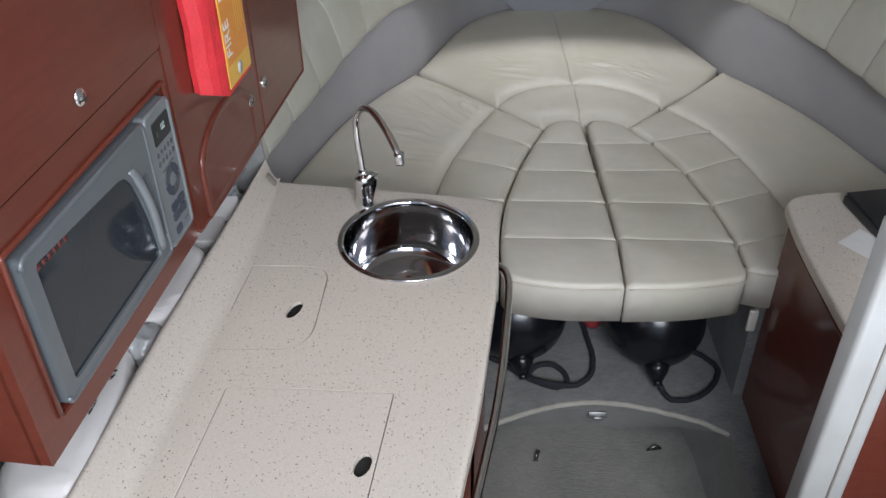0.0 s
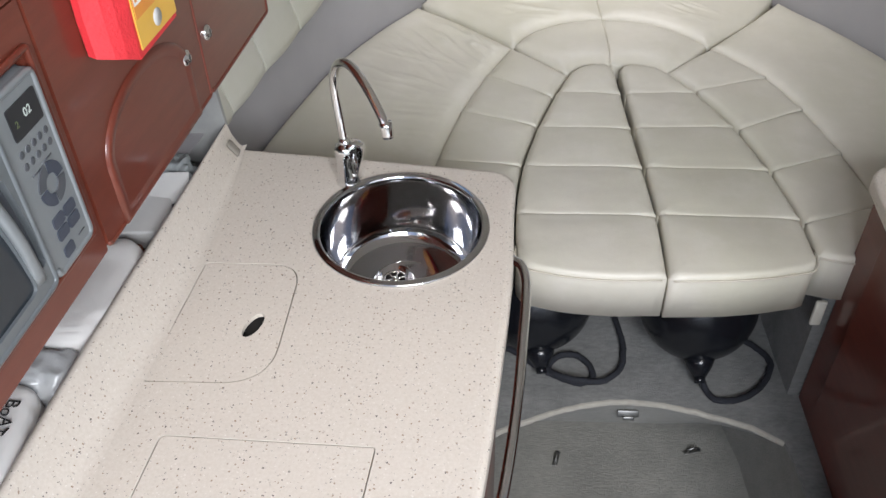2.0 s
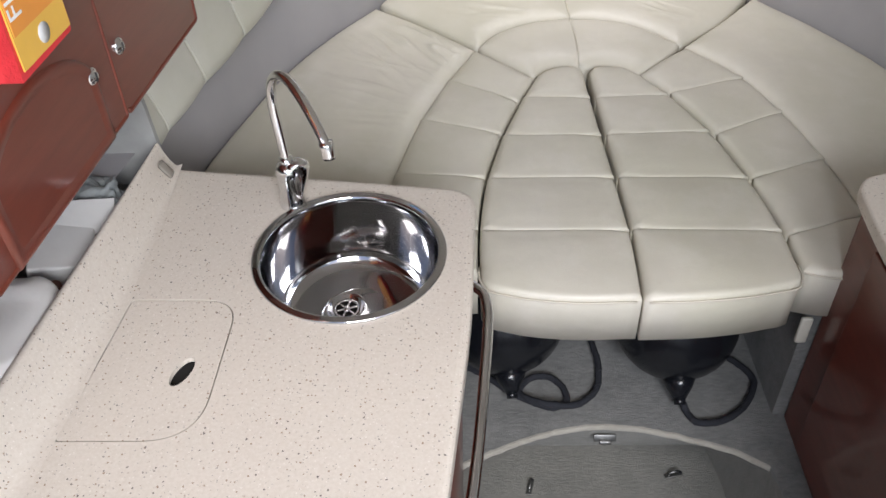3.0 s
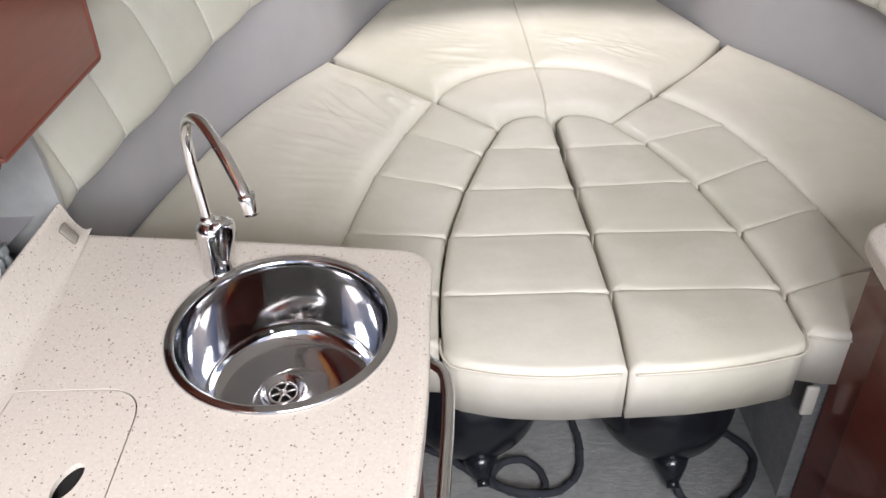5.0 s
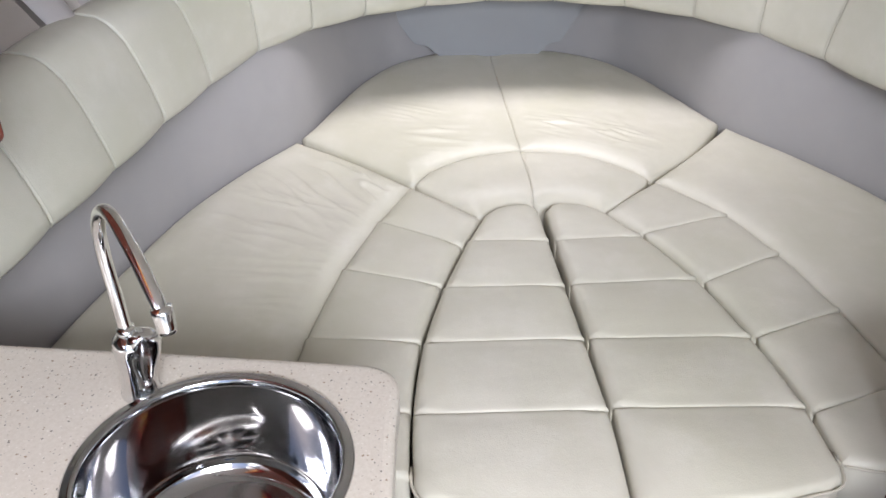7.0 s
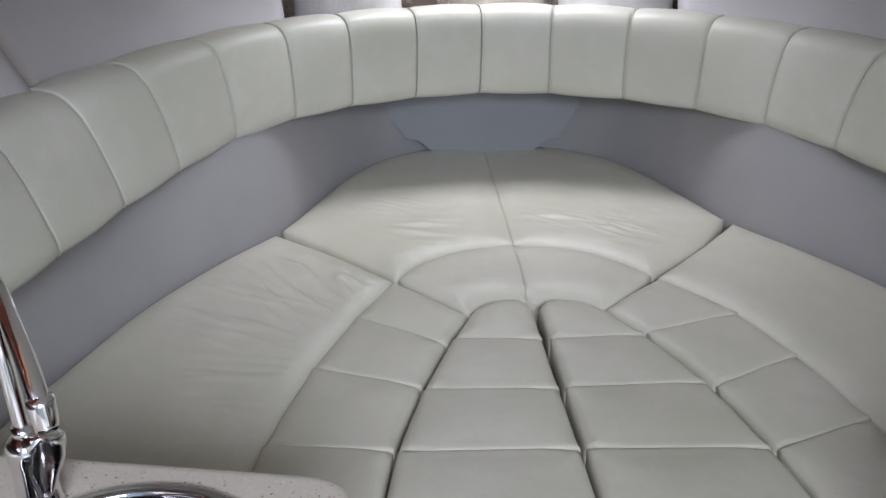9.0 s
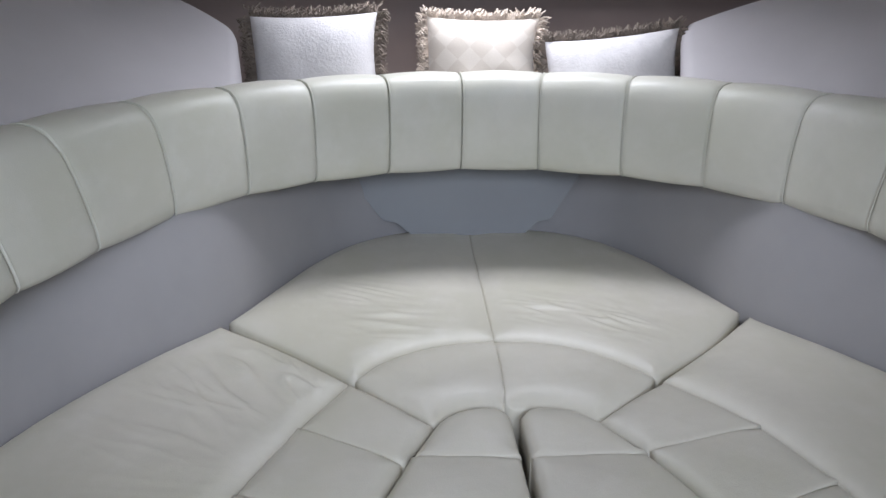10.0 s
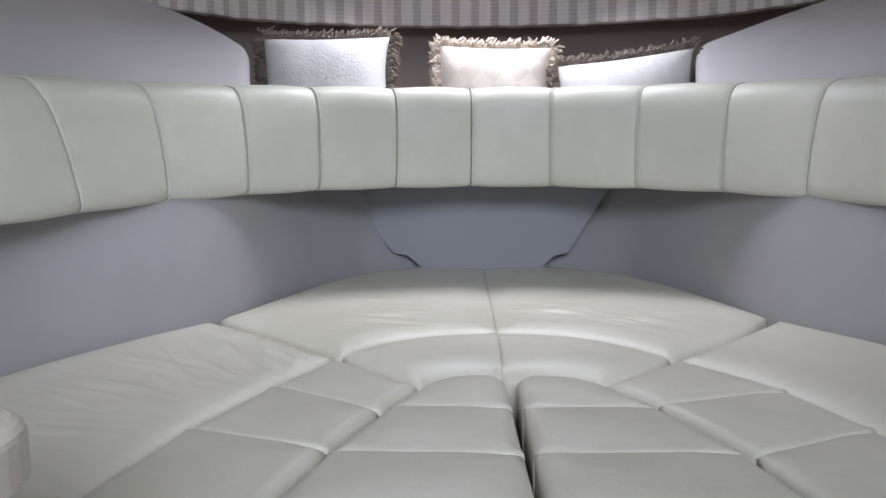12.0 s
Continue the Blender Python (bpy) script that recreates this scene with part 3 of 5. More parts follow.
def strips(cushion, lines, left, right, material=CREAM, first=None, last=None, kinds=("gap", "gap")):
    """Panels one after the other between two plan lines, parted by cross seams given as (y on the left, y on the right)."""
    for i, ((la, ra), (lb, rb)) in enumerate(zip(lines, lines[1:])):
        l, r = stretch(left, la, lb), stretch(right, rb, ra)
        is_first, is_last = i == 0 and first is not None, i == len(lines) - 2 and last is not None
        near = ([r[-1], *(first if is_first else []), l[0]], "edge" if is_first else "seam")
        far = ([l[-1], *(last if is_last else []), r[0]], "crease" if is_last else "seam")
        part("panel", pad([(l, kinds[0]), far, (r, kinds[1]), near], ZB, ZT), material, cushion)


def piping(cushion, points, z, r=0.0035):
    part("piping", tube(spline([(*p, z) for p in points], 0.015), r, 8), PIPING, cushion, "cream welted edge")


FL_LEFT = [(0.186, 1.72), (0.186, 1.85), (0.207, 2.042), (0.241, 2.183), (0.295, 2.348), (0.345, 2.474)]
FL_RIGHT = [(0.4850, 1.664), (0.4895, 1.809), (0.4835, 2.027), (0.4735, 2.25), (0.4640, 2.49)]
filler = thing("berth_cushion", "cream leather filler cushion with cross seams and a rounded tip", "cushion", "berth cushions")
strips(filler, [(1.72, 1.664), (1.86, 1.86), (2.035, 2.035), (2.20, 2.20), (2.365, 2.365)], FL_LEFT, FL_RIGHT, first=[(0.36, 1.662), (0.235, 1.683), (0.20, 1.697)])
l, r = stretch(FL_LEFT, 2.365, 2.474), stretch(FL_RIGHT, 2.49, 2.365)
part("panel", pad([(l, "gap"), ([l[-1], (0.375, 2.506), (0.42, 2.52), (0.448, 2.517), r[0]], "gap"), (r, "gap"), ([r[-1], l[0]], "seam")], ZB, ZT), CREAM, filler)
piping(filler, [(0.183, 1.76), (0.183, 1.725), (0.197, 1.695), (0.235, 1.680), (0.36, 1.659), (0.475, 1.660)], ZT - 0.0125, 0.0024)

FR_LEFT = [(0.4892, 1.66), (0.4955, 1.81), (0.4915, 2.03), (0.4855, 2.25), (0.4800, 2.49)]
FR_RIGHT = [(0.797, 1.728), (0.794, 1.866), (0.768, 2.044), (0.725, 2.219), (0.662, 2.372), (0.612, 2.465)]
filler = thing("berth_cushion", "cream leather filler cushion with cross seams beside its twin", "cushion", "berth cushions")
strips(filler, [(1.660, 1.728), (1.86, 1.85), (2.035, 2.03), (2.20, 2.21), (2.36, 2.37)], FR_LEFT, FR_RIGHT, first=[(0.785, 1.70), (0.74, 1.686), (0.624, 1.666)])
l, r = stretch(FR_LEFT, 2.36, 2.49), stretch(FR_RIGHT, 2.465, 2.37)
part("panel", pad([(l, "gap"), ([l[-1], (0.495, 2.513), (0.535, 2.517), (0.58, 2.50), r[0]], "gap"), (r, "gap"), ([r[-1], l[0]], "seam")], ZB, ZT), CREAM, filler)
piping(filler, [(0.498, 1.658), (0.624, 1.663), (0.742, 1.682), (0.789, 1.698), (0.8, 1.726), (0.80, 1.76)], ZT - 0.0125, 0.0024)

# side cushions: a seamed band along the fillers and a broad plain panel out to the hull
LB_OUT = [(-0.035, 1.76), (-0.025, 1.85), (-0.004, 2.02), (0.016, 2.125), (0.055, 2.28), (0.116, 2.452), (0.19, 2.618)]
LB_IN = [(0.1795, 1.72), (0.1815, 1.85), (0.2005, 2.042), (0.2345, 2.183), (0.2875, 2.348), (0.3375, 2.468)]
side = thing("berth_cushion", "cream leather side cushion with a seamed band and wrinkled panel", "cushion", "berth cushions")
strips(side, [(1.76, 1.735), (1.88, 1.87), (2.06, 2.04), (2.275, 2.21), (2.455, 2.355), (2.612, 2.462)], LB_OUT, LB_IN, kinds=("crease", "gap"), first=[(0.07, 1.745)], last=[(0.265, 2.54)])
wall_left = [(p.x + 0.004, p.y) for p in low if p.x < AXIS]
wl = stretch(wall_left, 1.78, 2.873)
ob = stretch(LB_OUT, 2.615, 1.76)
part("panel", pad([(wl, "wall"), ([wl[-1], (0.05, 2.75), ob[0]], "crease"), (ob, "crease"), ([ob[-1], wl[0]], "edge")], ZB, ZT, 0.006, creases=((0.03, 2.62, 0.16, radians(-40), 0.018), (-0.08, 2.50, 0.16, radians(-15), 0.007), (-0.06, 2.22, 0.16, radians(8), 0.003))), CREAM, side)

RB_OUT = [(0.99, 1.735), (0.985, 1.86), (0.972, 1.98), (0.953, 2.123), (0.912, 2.311), (0.853, 2.471), (0.748, 2.615)]
RB_IN = [(0.8028, 1.735), (0.8008, 1.866), (0.7748, 2.044), (0.7318, 2.219), (0.6688, 2.372), (0.6088, 2.476)]
side = thing("berth_cushion", "cream leather side cushion with a seamed band beside the cabinet", "cushion", "berth cushions")
strips(side, [(1.728, 1.735), (1.834, 1.90), (2.024, 2.10), (2.197, 2.29), (2.375, 2.45), (2.474, 2.612)], RB_IN, RB_OUT, kinds=("gap", "crease"), first=[(0.95, 1.728), (0.85, 1.722)], last=[(0.68, 2.55)])
wall_right = [(p.x - 0.004, p.y) for p in low if p.x > AXIS][::-1]
wr = stretch(wall_right, 2.90, 1.74)
ob = stretch(RB_OUT, 1.735, 2.615)
piping(side, [(0.806, 1.734), (0.85, 1.720), (0.95, 1.726), (0.99, 1.733), (1.25, 1.737)], ZT - 0.0125, 0.0024)
part("panel", pad([(wr, "wall"), ([wr[-1], ob[0]], "edge"), (ob, "crease"), ([ob[-1], (0.88, 2.755), wr[0]], "crease")], ZB, ZT, 0.006), CREAM, side)

# bow cushion: two broad panels and two small ones round the tips of the fillers
bow = thing("berth_cushion", "cream leather bow cushion with a half-round inner panel", "cushion", "berth cushions")
BC = [(0.459, 2.53), (0.462, 2.66), (0.458, 2.785)]
ARC_L = [(0.197, 2.627), (0.235, 2.69), (0.30, 2.744), (0.38, 2.777), (0.458, 2.785)]
ARC_R = [(0.458, 2.785), (0.53, 2.78), (0.61, 2.755), (0.675, 2.704), (0.738, 2.625)]
LOW_L = [(0.459, 2.53), (0.42, 2.530), (0.375, 2.516), (0.338, 2.478)]
LOW_R = [(0.606, 2.484), (0.575, 2.512), (0.53, 2.528), (0.459, 2.53)]
CEN = [(0.458, 2.785), (0.452, 3.05), (0.445, 3.30), (0.441, 3.515)]
part("panel", pad([(ARC_L, "crease"), (BC[::-1], "seam"), (LOW_L, "roll"), ([LOW_L[-1], (0.267, 2.547), ARC_L[0]], "crease")], ZB, ZT), CREAM, bow)
part("panel", pad([(ARC_R, "crease"), ([ARC_R[-1], (0.682, 2.556), LOW_R[0]], "crease"), (LOW_R, "roll"), (BC, "seam")], ZB, ZT), CREAM, bow)
wl = stretch([p for p in wall_left if p[1] > 2.6], 2.895, 3.50) + [(0.441, 3.518)]
wl = [p for p in wl if p[0] <= 0.442]
part("panel", pad([(ARC_L, "crease"), (CEN, "seam"), (wl[::-1], "wall"), ([wl[0], (0.055, 2.765), ARC_L[0]], "crease")], ZB, ZT, 0.006, creases=((0.26, 2.86, 0.09, radians(8), 0.011), (0.20, 3.02, 0.08, radians(-10), 0.008))), CREAM, bow)
wr = [(0.441, 3.518)] + stretch([p for p in wall_right if p[1] > 2.6][::-1], 3.50, 2.92)
wr = [p for p in wr if p[0] >= 0.44]
part("panel", pad([(CEN, "seam"), (wr, "wall"), ([wr[-1], (0.885, 2.768), ARC_R[-1]], "crease"), (ARC_R[::-1], "crease")], ZB, ZT, 0.006, creases=((0.57, 2.93, 0.08, radians(-12), 0.011), (0.72, 2.85, 0.09, radians(-30), 0.009))), CREAM, bow)

# backrest: stuffed panels one beside the other round the bow
backrest = thing("backrest", "cream leather backrest of upright stuffed panels", "backrest")
face = [p for p in bow_line(BACK_HALF, step=0.005) if p.x > AXIS or p.y > 1.795]
acc = [0.0]
for a, b in zip(face, face[1:]):
    acc.append(acc[-1] + (b - a).length)
# seams, from aft on the left round the bow: closer together at the middle
SEAMS = [(-0.379, 1.872), (-0.355, 2.05), (-0.321, 2.248), (-0.283, 2.45), (-0.226, 2.645), (-0.165, 2.855), (-0.072, 3.035), (0.072, 3.14), (0.238, 3.205), (0.41, 3.23), (0.593, 3.233), (0.777, 3.175), (0.935, 3.065), (1.05, 2.915), (1.14, 2.726), (1.20, 2.53), (1.238, 2.33), (1.27, 2.13), (1.30, 1.93), (1.335, 1.75)]
PROFILE = [(0.075, 0.898), (0.03, 0.897), (0.012, 0.899), (0.003, 0.908), (-0.002, 0.930), (-0.005, 0.98), (-0.005, 1.03), (-0.001, 1.075), (0.004, 1.093), (0.013, 1.109), (0.027, 1.119), (0.045, 1.123), (0.075, 1.124), (0.092, 1.119), (0.10, 1.105), (0.10, 0.95)]
cuts = [0.0] + sorted(acc[min(range(len(face)), key=lambda i: (face[i].x - x) ** 2 + (face[i].y - y) ** 2)] for x, y in SEAMS) + [acc[-1]]
cuts = [c for i, c in enumerate(cuts) if i == 0 or c - cuts[i - 1] > 0.03]


def along(s):
    k = min(max(int(np.searchsorted(acc, s)), 1), len(acc) - 1)
    t = (s - acc[k - 1]) / (acc[k] - acc[k - 1])
    i0, i1 = max(0, k - 3), min(len(face) - 1, k + 2)
    d = (face[i1] - face[i0]).normalized()
    return face[k - 1].lerp(face[k], t), Vector((-d.y, d.x, 0))


MIDDLE = acc[max(range(len(face)), key=lambda i: face[i].y)]


def section(s, sink):
    """The backrest's profile at a length along its face, drawn in by sink; away from the bow the seams rake aft."""
    rake = math.copysign(min(0.04, 0.04 * (s - MIDDLE) ** 2), s - MIDDLE)
    out = []
    for d, z in PROFILE:
        p, m = along(min(max(0.0, s + rake * (z - 0.9) / 0.22), acc[-1]))
        lean = -0.02 + 0.07 * min(1.0, max(0.0, (3.22 - p.y) / 0.75))
        out.append(p + m * (d + lean * (z - 0.9) / 0.22 + sink * (1 if d < 0.05 else -0.3)) + Vector((0, 0, z - sink * (1 if z > 1.08 else (-0.6 if z < 0.92 else 0)))))
    return out


for s0, s1 in zip(cuts, cuts[1:]):
    rings = [section(s0 + (s1 - s0) * (0.004 + 0.992 * u), sink) for u, sink in ((0, 0.0058), (0.008, 0.0034), (0.025, 0.0018), (0.07, 0.0005), (0.16, -0.0008), (0.32, -0.0022), (0.5, -0.003), (0.68, -0.0022), (0.84, -0.0008), (0.93, 0.0005), (0.975, 0.0018), (0.992, 0.0034), (1, 0.0058))]
    part("panel", loft(rings, False, True), BACKREST, backrest)
for s0 in cuts[1:-1]:
    part("welt", tube(spline(section(s0 + 0.002, 0.0016)[1:14], 0.012), 0.0016, 8), BACKREST, backrest, "raised cream welt along the seam")

# ---------------------------------------------------------------- pillows and curtain at the bow


def pillow(name, label, w, h, thick, m, fabric, fringe, seed):
    ob = thing(name, label, "pillow", "pillows on the bow shelf")
    rng = random.Random(seed)
    n = 26

    def rim(u, v):
        """The sewn edge bows inwards between pointed corners."""
        return Vector((w / 2 * u * (1 - 0.07 * (1 - v * v)) + 0.006 * v * v * v * u * u, 0.012 * u * v * (1 if seed % 2 else -1), h / 2 * v * (1 - 0.08 * (1 - u * u))))

    bm = bmesh.new()
    for side in (1, -1):
        g = []
        for i in range(n + 1):
            row = []
            for j in range(n + 1):
                u, v = math.sin(math.pi / 2 * (2 * i / n - 1)), math.sin(math.pi / 2 * (2 * j / n - 1))
                q = rim(u, v)
                t = thick / 2 * max(0.0, (1 - abs(u) ** 3) * (1 - abs(v) ** 3)) ** 0.5
                t *= 1 + 0.10 * noise.noise((u * 1.6 + seed, v * 1.6, side)) + 0.04 * noise.noise((u * 6, v * 6 + seed, side))
                q.y -= side * t
                row.append(bm.verts.new(q))
            g.append(row)
        for i in range(n):
            for j in range(n):
                bm.faces.new((g[i][j], g[i + 1][j], g[i + 1][j + 1], g[i][j + 1]))
    bmesh.ops.remove_doubles(bm, verts=bm.verts, dist=0.0008)
    part("cover", bm, fabric, ob)
    # looped fringe along the four edges
    verts, faces = [], []
    for u0, v0, du, dv in ((-1, -1, 1, 0), (1, -1, 0, 1), (1, 1, -1, 0), (-1, 1, 0, -1)):
        count = int((w if du else h) / 0.00105)
        for k in range(count):
            f = (k + rng.random()) / count
            base_ = rim(u0 + 2 * du * f, v0 + 2 * dv * f)
            out = Vector((dv, 0, -du))
            run = Vector((du, 0, dv))
            reach, swing = rng.uniform(0.014, 0.032), rng.uniform(-0.8, 0.8)
            yy = rng.uniform(-0.016, 0.016)
            way = out + run * swing
            tip = base_ + way * reach + Vector((0, yy, -0.004))
            piece = tube([base_ + Vector((0, yy * 0.3, 0)), base_ + way * reach * 0.55 + Vector((0, yy * 0.9, 0.001)), tip, base_ + way * reach * 0.6 + run * 0.005 + Vector((0, yy * 1.4, -0.004))], 0.002, 4)
            piece.verts.index_update()
            off = len(verts)
            verts += [v.co.copy() for v in piece.verts]
            faces += [[off + v.index for v in fc.verts] for fc in piece.faces]
            piece.free()
    me = bpy.data.meshes.new("fringe")
    me.from_pydata(verts, [], faces)
    me.materials.append(fringe)
    fr = new("fringe", me)
    fr.parent = ob
    tagged(fr, "looped fringe along the edges", kind="stuff")
    ob.matrix_basis = m
    return ob


pillow("pillow", "white nubbly pillow with a dark fringe, leaning on the bow shelf", 0.305, 0.245, 0.16, pose(0.062, 3.355, 1.132, -16, -2.5, 4), PILLOW, FRINGE_DARK, 3)
pillow("pillow", "small cream pillow with a pale looped fringe on the bow shelf", 0.285, 0.225, 0.13, pose(0.467, 3.46, 1.126, -14, 0, -2), PILLOW_MID, FRINGE_PALE, 5)
pillow("pillow", "white nubbly pillow with a dark fringe, slumped to one side", 0.325, 0.23, 0.15, pose(0.783, 3.365, 1.088, -16, -5.5, -6), PILLOW, FRINGE_DARK, 8)

curtain = thing("curtain", "gathered beige striped curtain hung round the bow window", "curtain")
track = bow_line(TOP_HALF, 0.44, step=0.006, grow=-0.042)
track = [p for p in track if p.y > 2.2]
bm = bmesh.new()
uvl = bm.loops.layers.uv.new("UVMap")
arc = 0.0
cols = []
for i, p in enumerate(track):
    if i:
        arc += (p - track[i - 1]).length
    d = (track[min(i + 1, len(track) - 1)] - track[max(i - 1, 0)]).normalized()
    m = Vector((-d.y, d.x, 0))
    side = min(1.0, max(0.0, (abs(p.x - 0.44) - 0.2) / 0.25))
    wave = noise.noise((arc * 34, 0.3, 0)) * 0.016 + noise.noise((arc * 13, 5.1, 0)) * 0.014 + max(0.0, noise.noise((arc * 60, 9.1, 0))) * 0.008
    cols.append((arc, [(p + m * wave * (0.65 + 0.1 * side) * (0.45 + 0.55 * t) + Vector((0, 0, 1.318 + 0.165 * (1 - t) + 0.003 * noise.noise((arc * 20, 2, 0)) * t)), t) for t in (0, 0.15, 0.35, 0.6, 0.85, 1.0)]))
prev = None
for arc, col in cols:
    vs = [(bm.verts.new(q), arc * 1.0, t * 0.165) for q, t in col]
    if prev:
        for k in range(len(vs) - 1):
            f = bm.faces.new((prev[k][0], vs[k][0], vs[k + 1][0], prev[k + 1][0]))
            for lp, src in zip(f.loops, (prev[k], vs[k], vs[k + 1], prev[k + 1])):
                lp[uvl].uv = src[1:]
    prev = vs
cloth = part("fabric", bm, FABRIC, curtain)
part("hem", tube([c[1][-1][0] for c in cols[::2]], 0.004, 6), FRINGE_DARK, curtain, "dark lower hem")
part("heading", tube([c[1][0][0] + Vector((0, 0, 0.004)) for c in cols[::2]], 0.005, 6), CEIL, curtain, "pale heading tape")
part("rail", tube([(p.x, p.y, 1.495) for p in track[::3]], 0.008, 6), WHITE, curtain, "white curtain rail")

# ---------------------------------------------------------------- galley

EDGE_R = [(0.06, 0.60), (0.093, 0.859), (0.124, 1.05), (0.143, 1.213), (0.165, 1.44), (0.17, 1.60)]
edge = [tuple(p[:2]) for p in spline([(*p, 0) for p in EDGE_R], 0.03)]
corner = rounded([(0.172, 1.60, 0), (0.176, 1.712, 0.05), (0.08, 1.727, 0)], 8)[1:-1]
BASE = [(-0.44, 0.60), (-0.432, 0.85), (-0.41, 1.10), (-0.388, 1.30), (-0.37, 1.55), (-0.366, 1.786)]
TOPL = [(-0.49, 0.60), (-0.474, 0.80), (-0.45, 1.10), (-0.43, 1.28), (-0.405, 1.50), (-0.380, 1.765)]
base = [tuple(p[:2]) for p in spline([(*p, 0) for p in BASE], 0.03)]
top_plan = edge + corner + [(-0.10, 1.752)] + base[::-1]
SINK = (-0.030, 1.546)
CT = 0.885
LID1 = rounded([(-0.354, 1.447, 0.008), (-0.186, 1.445, 0.055), (-0.194, 1.184, 0.075), (-0.384, 1.184, 0.008)], 8)
LID2 = rounded([(-0.329, 1.093, 0.012), (-0.025, 1.080, 0.008), (-0.066, 0.70, 0.01), (-0.372, 0.70, 0.01)], 4)
HOLE1 = circle(-0.242, 1.303, 0.0125, 0.027, radians(-20), 24)
HOLE2 = circle(-0.066, 0.918, 0.0135, 0.025, radians(-14), 24)


def shrink(loop, d):
    pts = [Vector(p) for p in loop]
    if sum(a.x * b.y - b.x * a.y for a, b in zip(pts, pts[1:] + pts[:1])) < 0:
        pts = pts[::-1]
    return [tuple(p + m * d) for p, m in zip(pts, inward(pts))]


STONE_EDGE = plain("pale_stone_edge", (0.66, 0.60, 0.52), 0.4)
worktop = thing("worktop", "speckled cream solid-surface galley worktop with a coved upstand", "worktop")
# soft-edged slab: the top is set in by the edge's radius
R = 0.009
ring = [Vector(p) for p in top_plan]
if sum(a.x * b.y - b.x * a.y for a, b in zip(ring, ring[1:] + ring[:1])) < 0:
    ring = ring[::-1]
nor = inward(ring)
bm = loft([[(*(p + m * (R + 0.004 - (R + 0.004) * math.sin(a))), CT - R + R * math.cos(a)) for p, m in zip(ring, nor)] for a in (0, 0.4, 0.8, 1.2, math.pi / 2)] + [[(p.x, p.y, CT - 0.034) for p in ring], [(*(p + m * 0.03), CT - 0.036) for p, m in zip(ring, nor)]], True)
bm.verts.ensure_lookup_table()
n = len(ring)
edges = [bm.edges.get((bm.verts[i], bm.verts[(i + 1) % n])) for i in range(n)]
for loop in (circle(*SINK, 0.150, n=64), LID1, LID2):
    up = [bm.verts.new((*p, CT)) for p in loop]
    low_ = [bm.verts.new((*p, CT - 0.02)) for p in loop]
    for i in range(len(loop)):
        j = (i + 1) % len(loop)
        bm.faces.new((up[i], up[j], low_[j], low_[i]))
        edges.append(bm.edges.get((up[i], up[j])))
bmesh.ops.triangle_fill(bm, use_beauty=True, edges=edges)
part("slab", bm, STONE, worktop, "", False)
for loop, hole in ((LID1, HOLE1), (LID2, HOLE2)):
    lid_top = shrink(loop, 0.003)
    lid = part("lid", sheet([lid_top, hole], CT - 0.0004, 0.008), STONE, worktop, "flush speckled lid with an oval finger hole", False)
    part("lid_rim", tube([(*p, CT - 0.0008) for p in shrink(loop, 0.0004)] + [(*shrink(loop, 0.0004)[0], CT - 0.0008)], 0.0011, 6), STONE_EDGE, worktop, "pale bevelled edge", True)
    # sheet whose colour paints the shade below lid and finger hole
    part("tray", sheet([shrink(loop, -0.006)], CT - 0.022, 0.004), CAVITY_SHADE, worktop, "near-black sheet painting the shade under the lid", False)
# coved upstand along the hull side
topl = [tuple(p[:2]) for p in spline([(*p, 0) for p in TOPL], 0.03)]
bl, tl = resample([Vector((*p, 0)) for p in base], 40), resample([Vector((*p, 0)) for p in topl], 40)
rings = []
for t, z in ((-0.5, CT + 0.0003), (-0.3, CT + 0.0012), (-0.08, CT + 0.0035), (0.15, CT + 0.010), (0.4, CT + 0.022), (0.7, CT + 0.042), (0.92, CT + 0.062), (1.0, CT + 0.068), (1.12, CT + 0.070), (1.3, CT + 0.067), (1.38, CT + 0.05), (1.4, CT - 0.03)):
    rings.append([(*a.lerp(b, t).to_2d(), z) for a, b in zip(bl, tl)])
bm = loft(rings)
bm.faces.new([bm.verts.new(r[-1]) for r in rings])
part("upstand", bm, STONE, worktop, "coved speckled upstand")
socket = thing("socket", "small taupe plastic socket cover on the upstand", "socket")
m_socket = pose(-0.3655, 1.728, 0.922, 58, 0, 93)
part("plate", placed(block(-0.011, 0.011, -0.016, 0.016, -0.002, 0.003, 0.004), m_socket @ pose(0, 0, 0.0025)), SOCKET, socket)

sink = thing("sink", "round polished steel sink bowl set in the worktop", "sink", at=(*SINK, CT))
bowl = [(0.1552, 0.0), (0.1565, 0.0020), (0.1558, 0.0042), (0.1530, 0.0054), (0.1485, 0.0050), (0.1475, 0.0056), (0.1440, 0.0052), (0.1418, 0.0028), (0.1407, -0.001), (0.1402, -0.006), (0.1385, -0.03), (0.1335, -0.075), (0.1305, -0.097), (0.1285, -0.108), (0.1245, -0.1175), (0.1175, -0.1250), (0.1085, -0.1292), (0.098, -0.1312), (0.082, -0.1332), (0.06, -0.1352)]
part("bowl", lathe(bowl, (0, 0, 0), 96), STEEL, sink, "polished round bowl with a rolled rim")
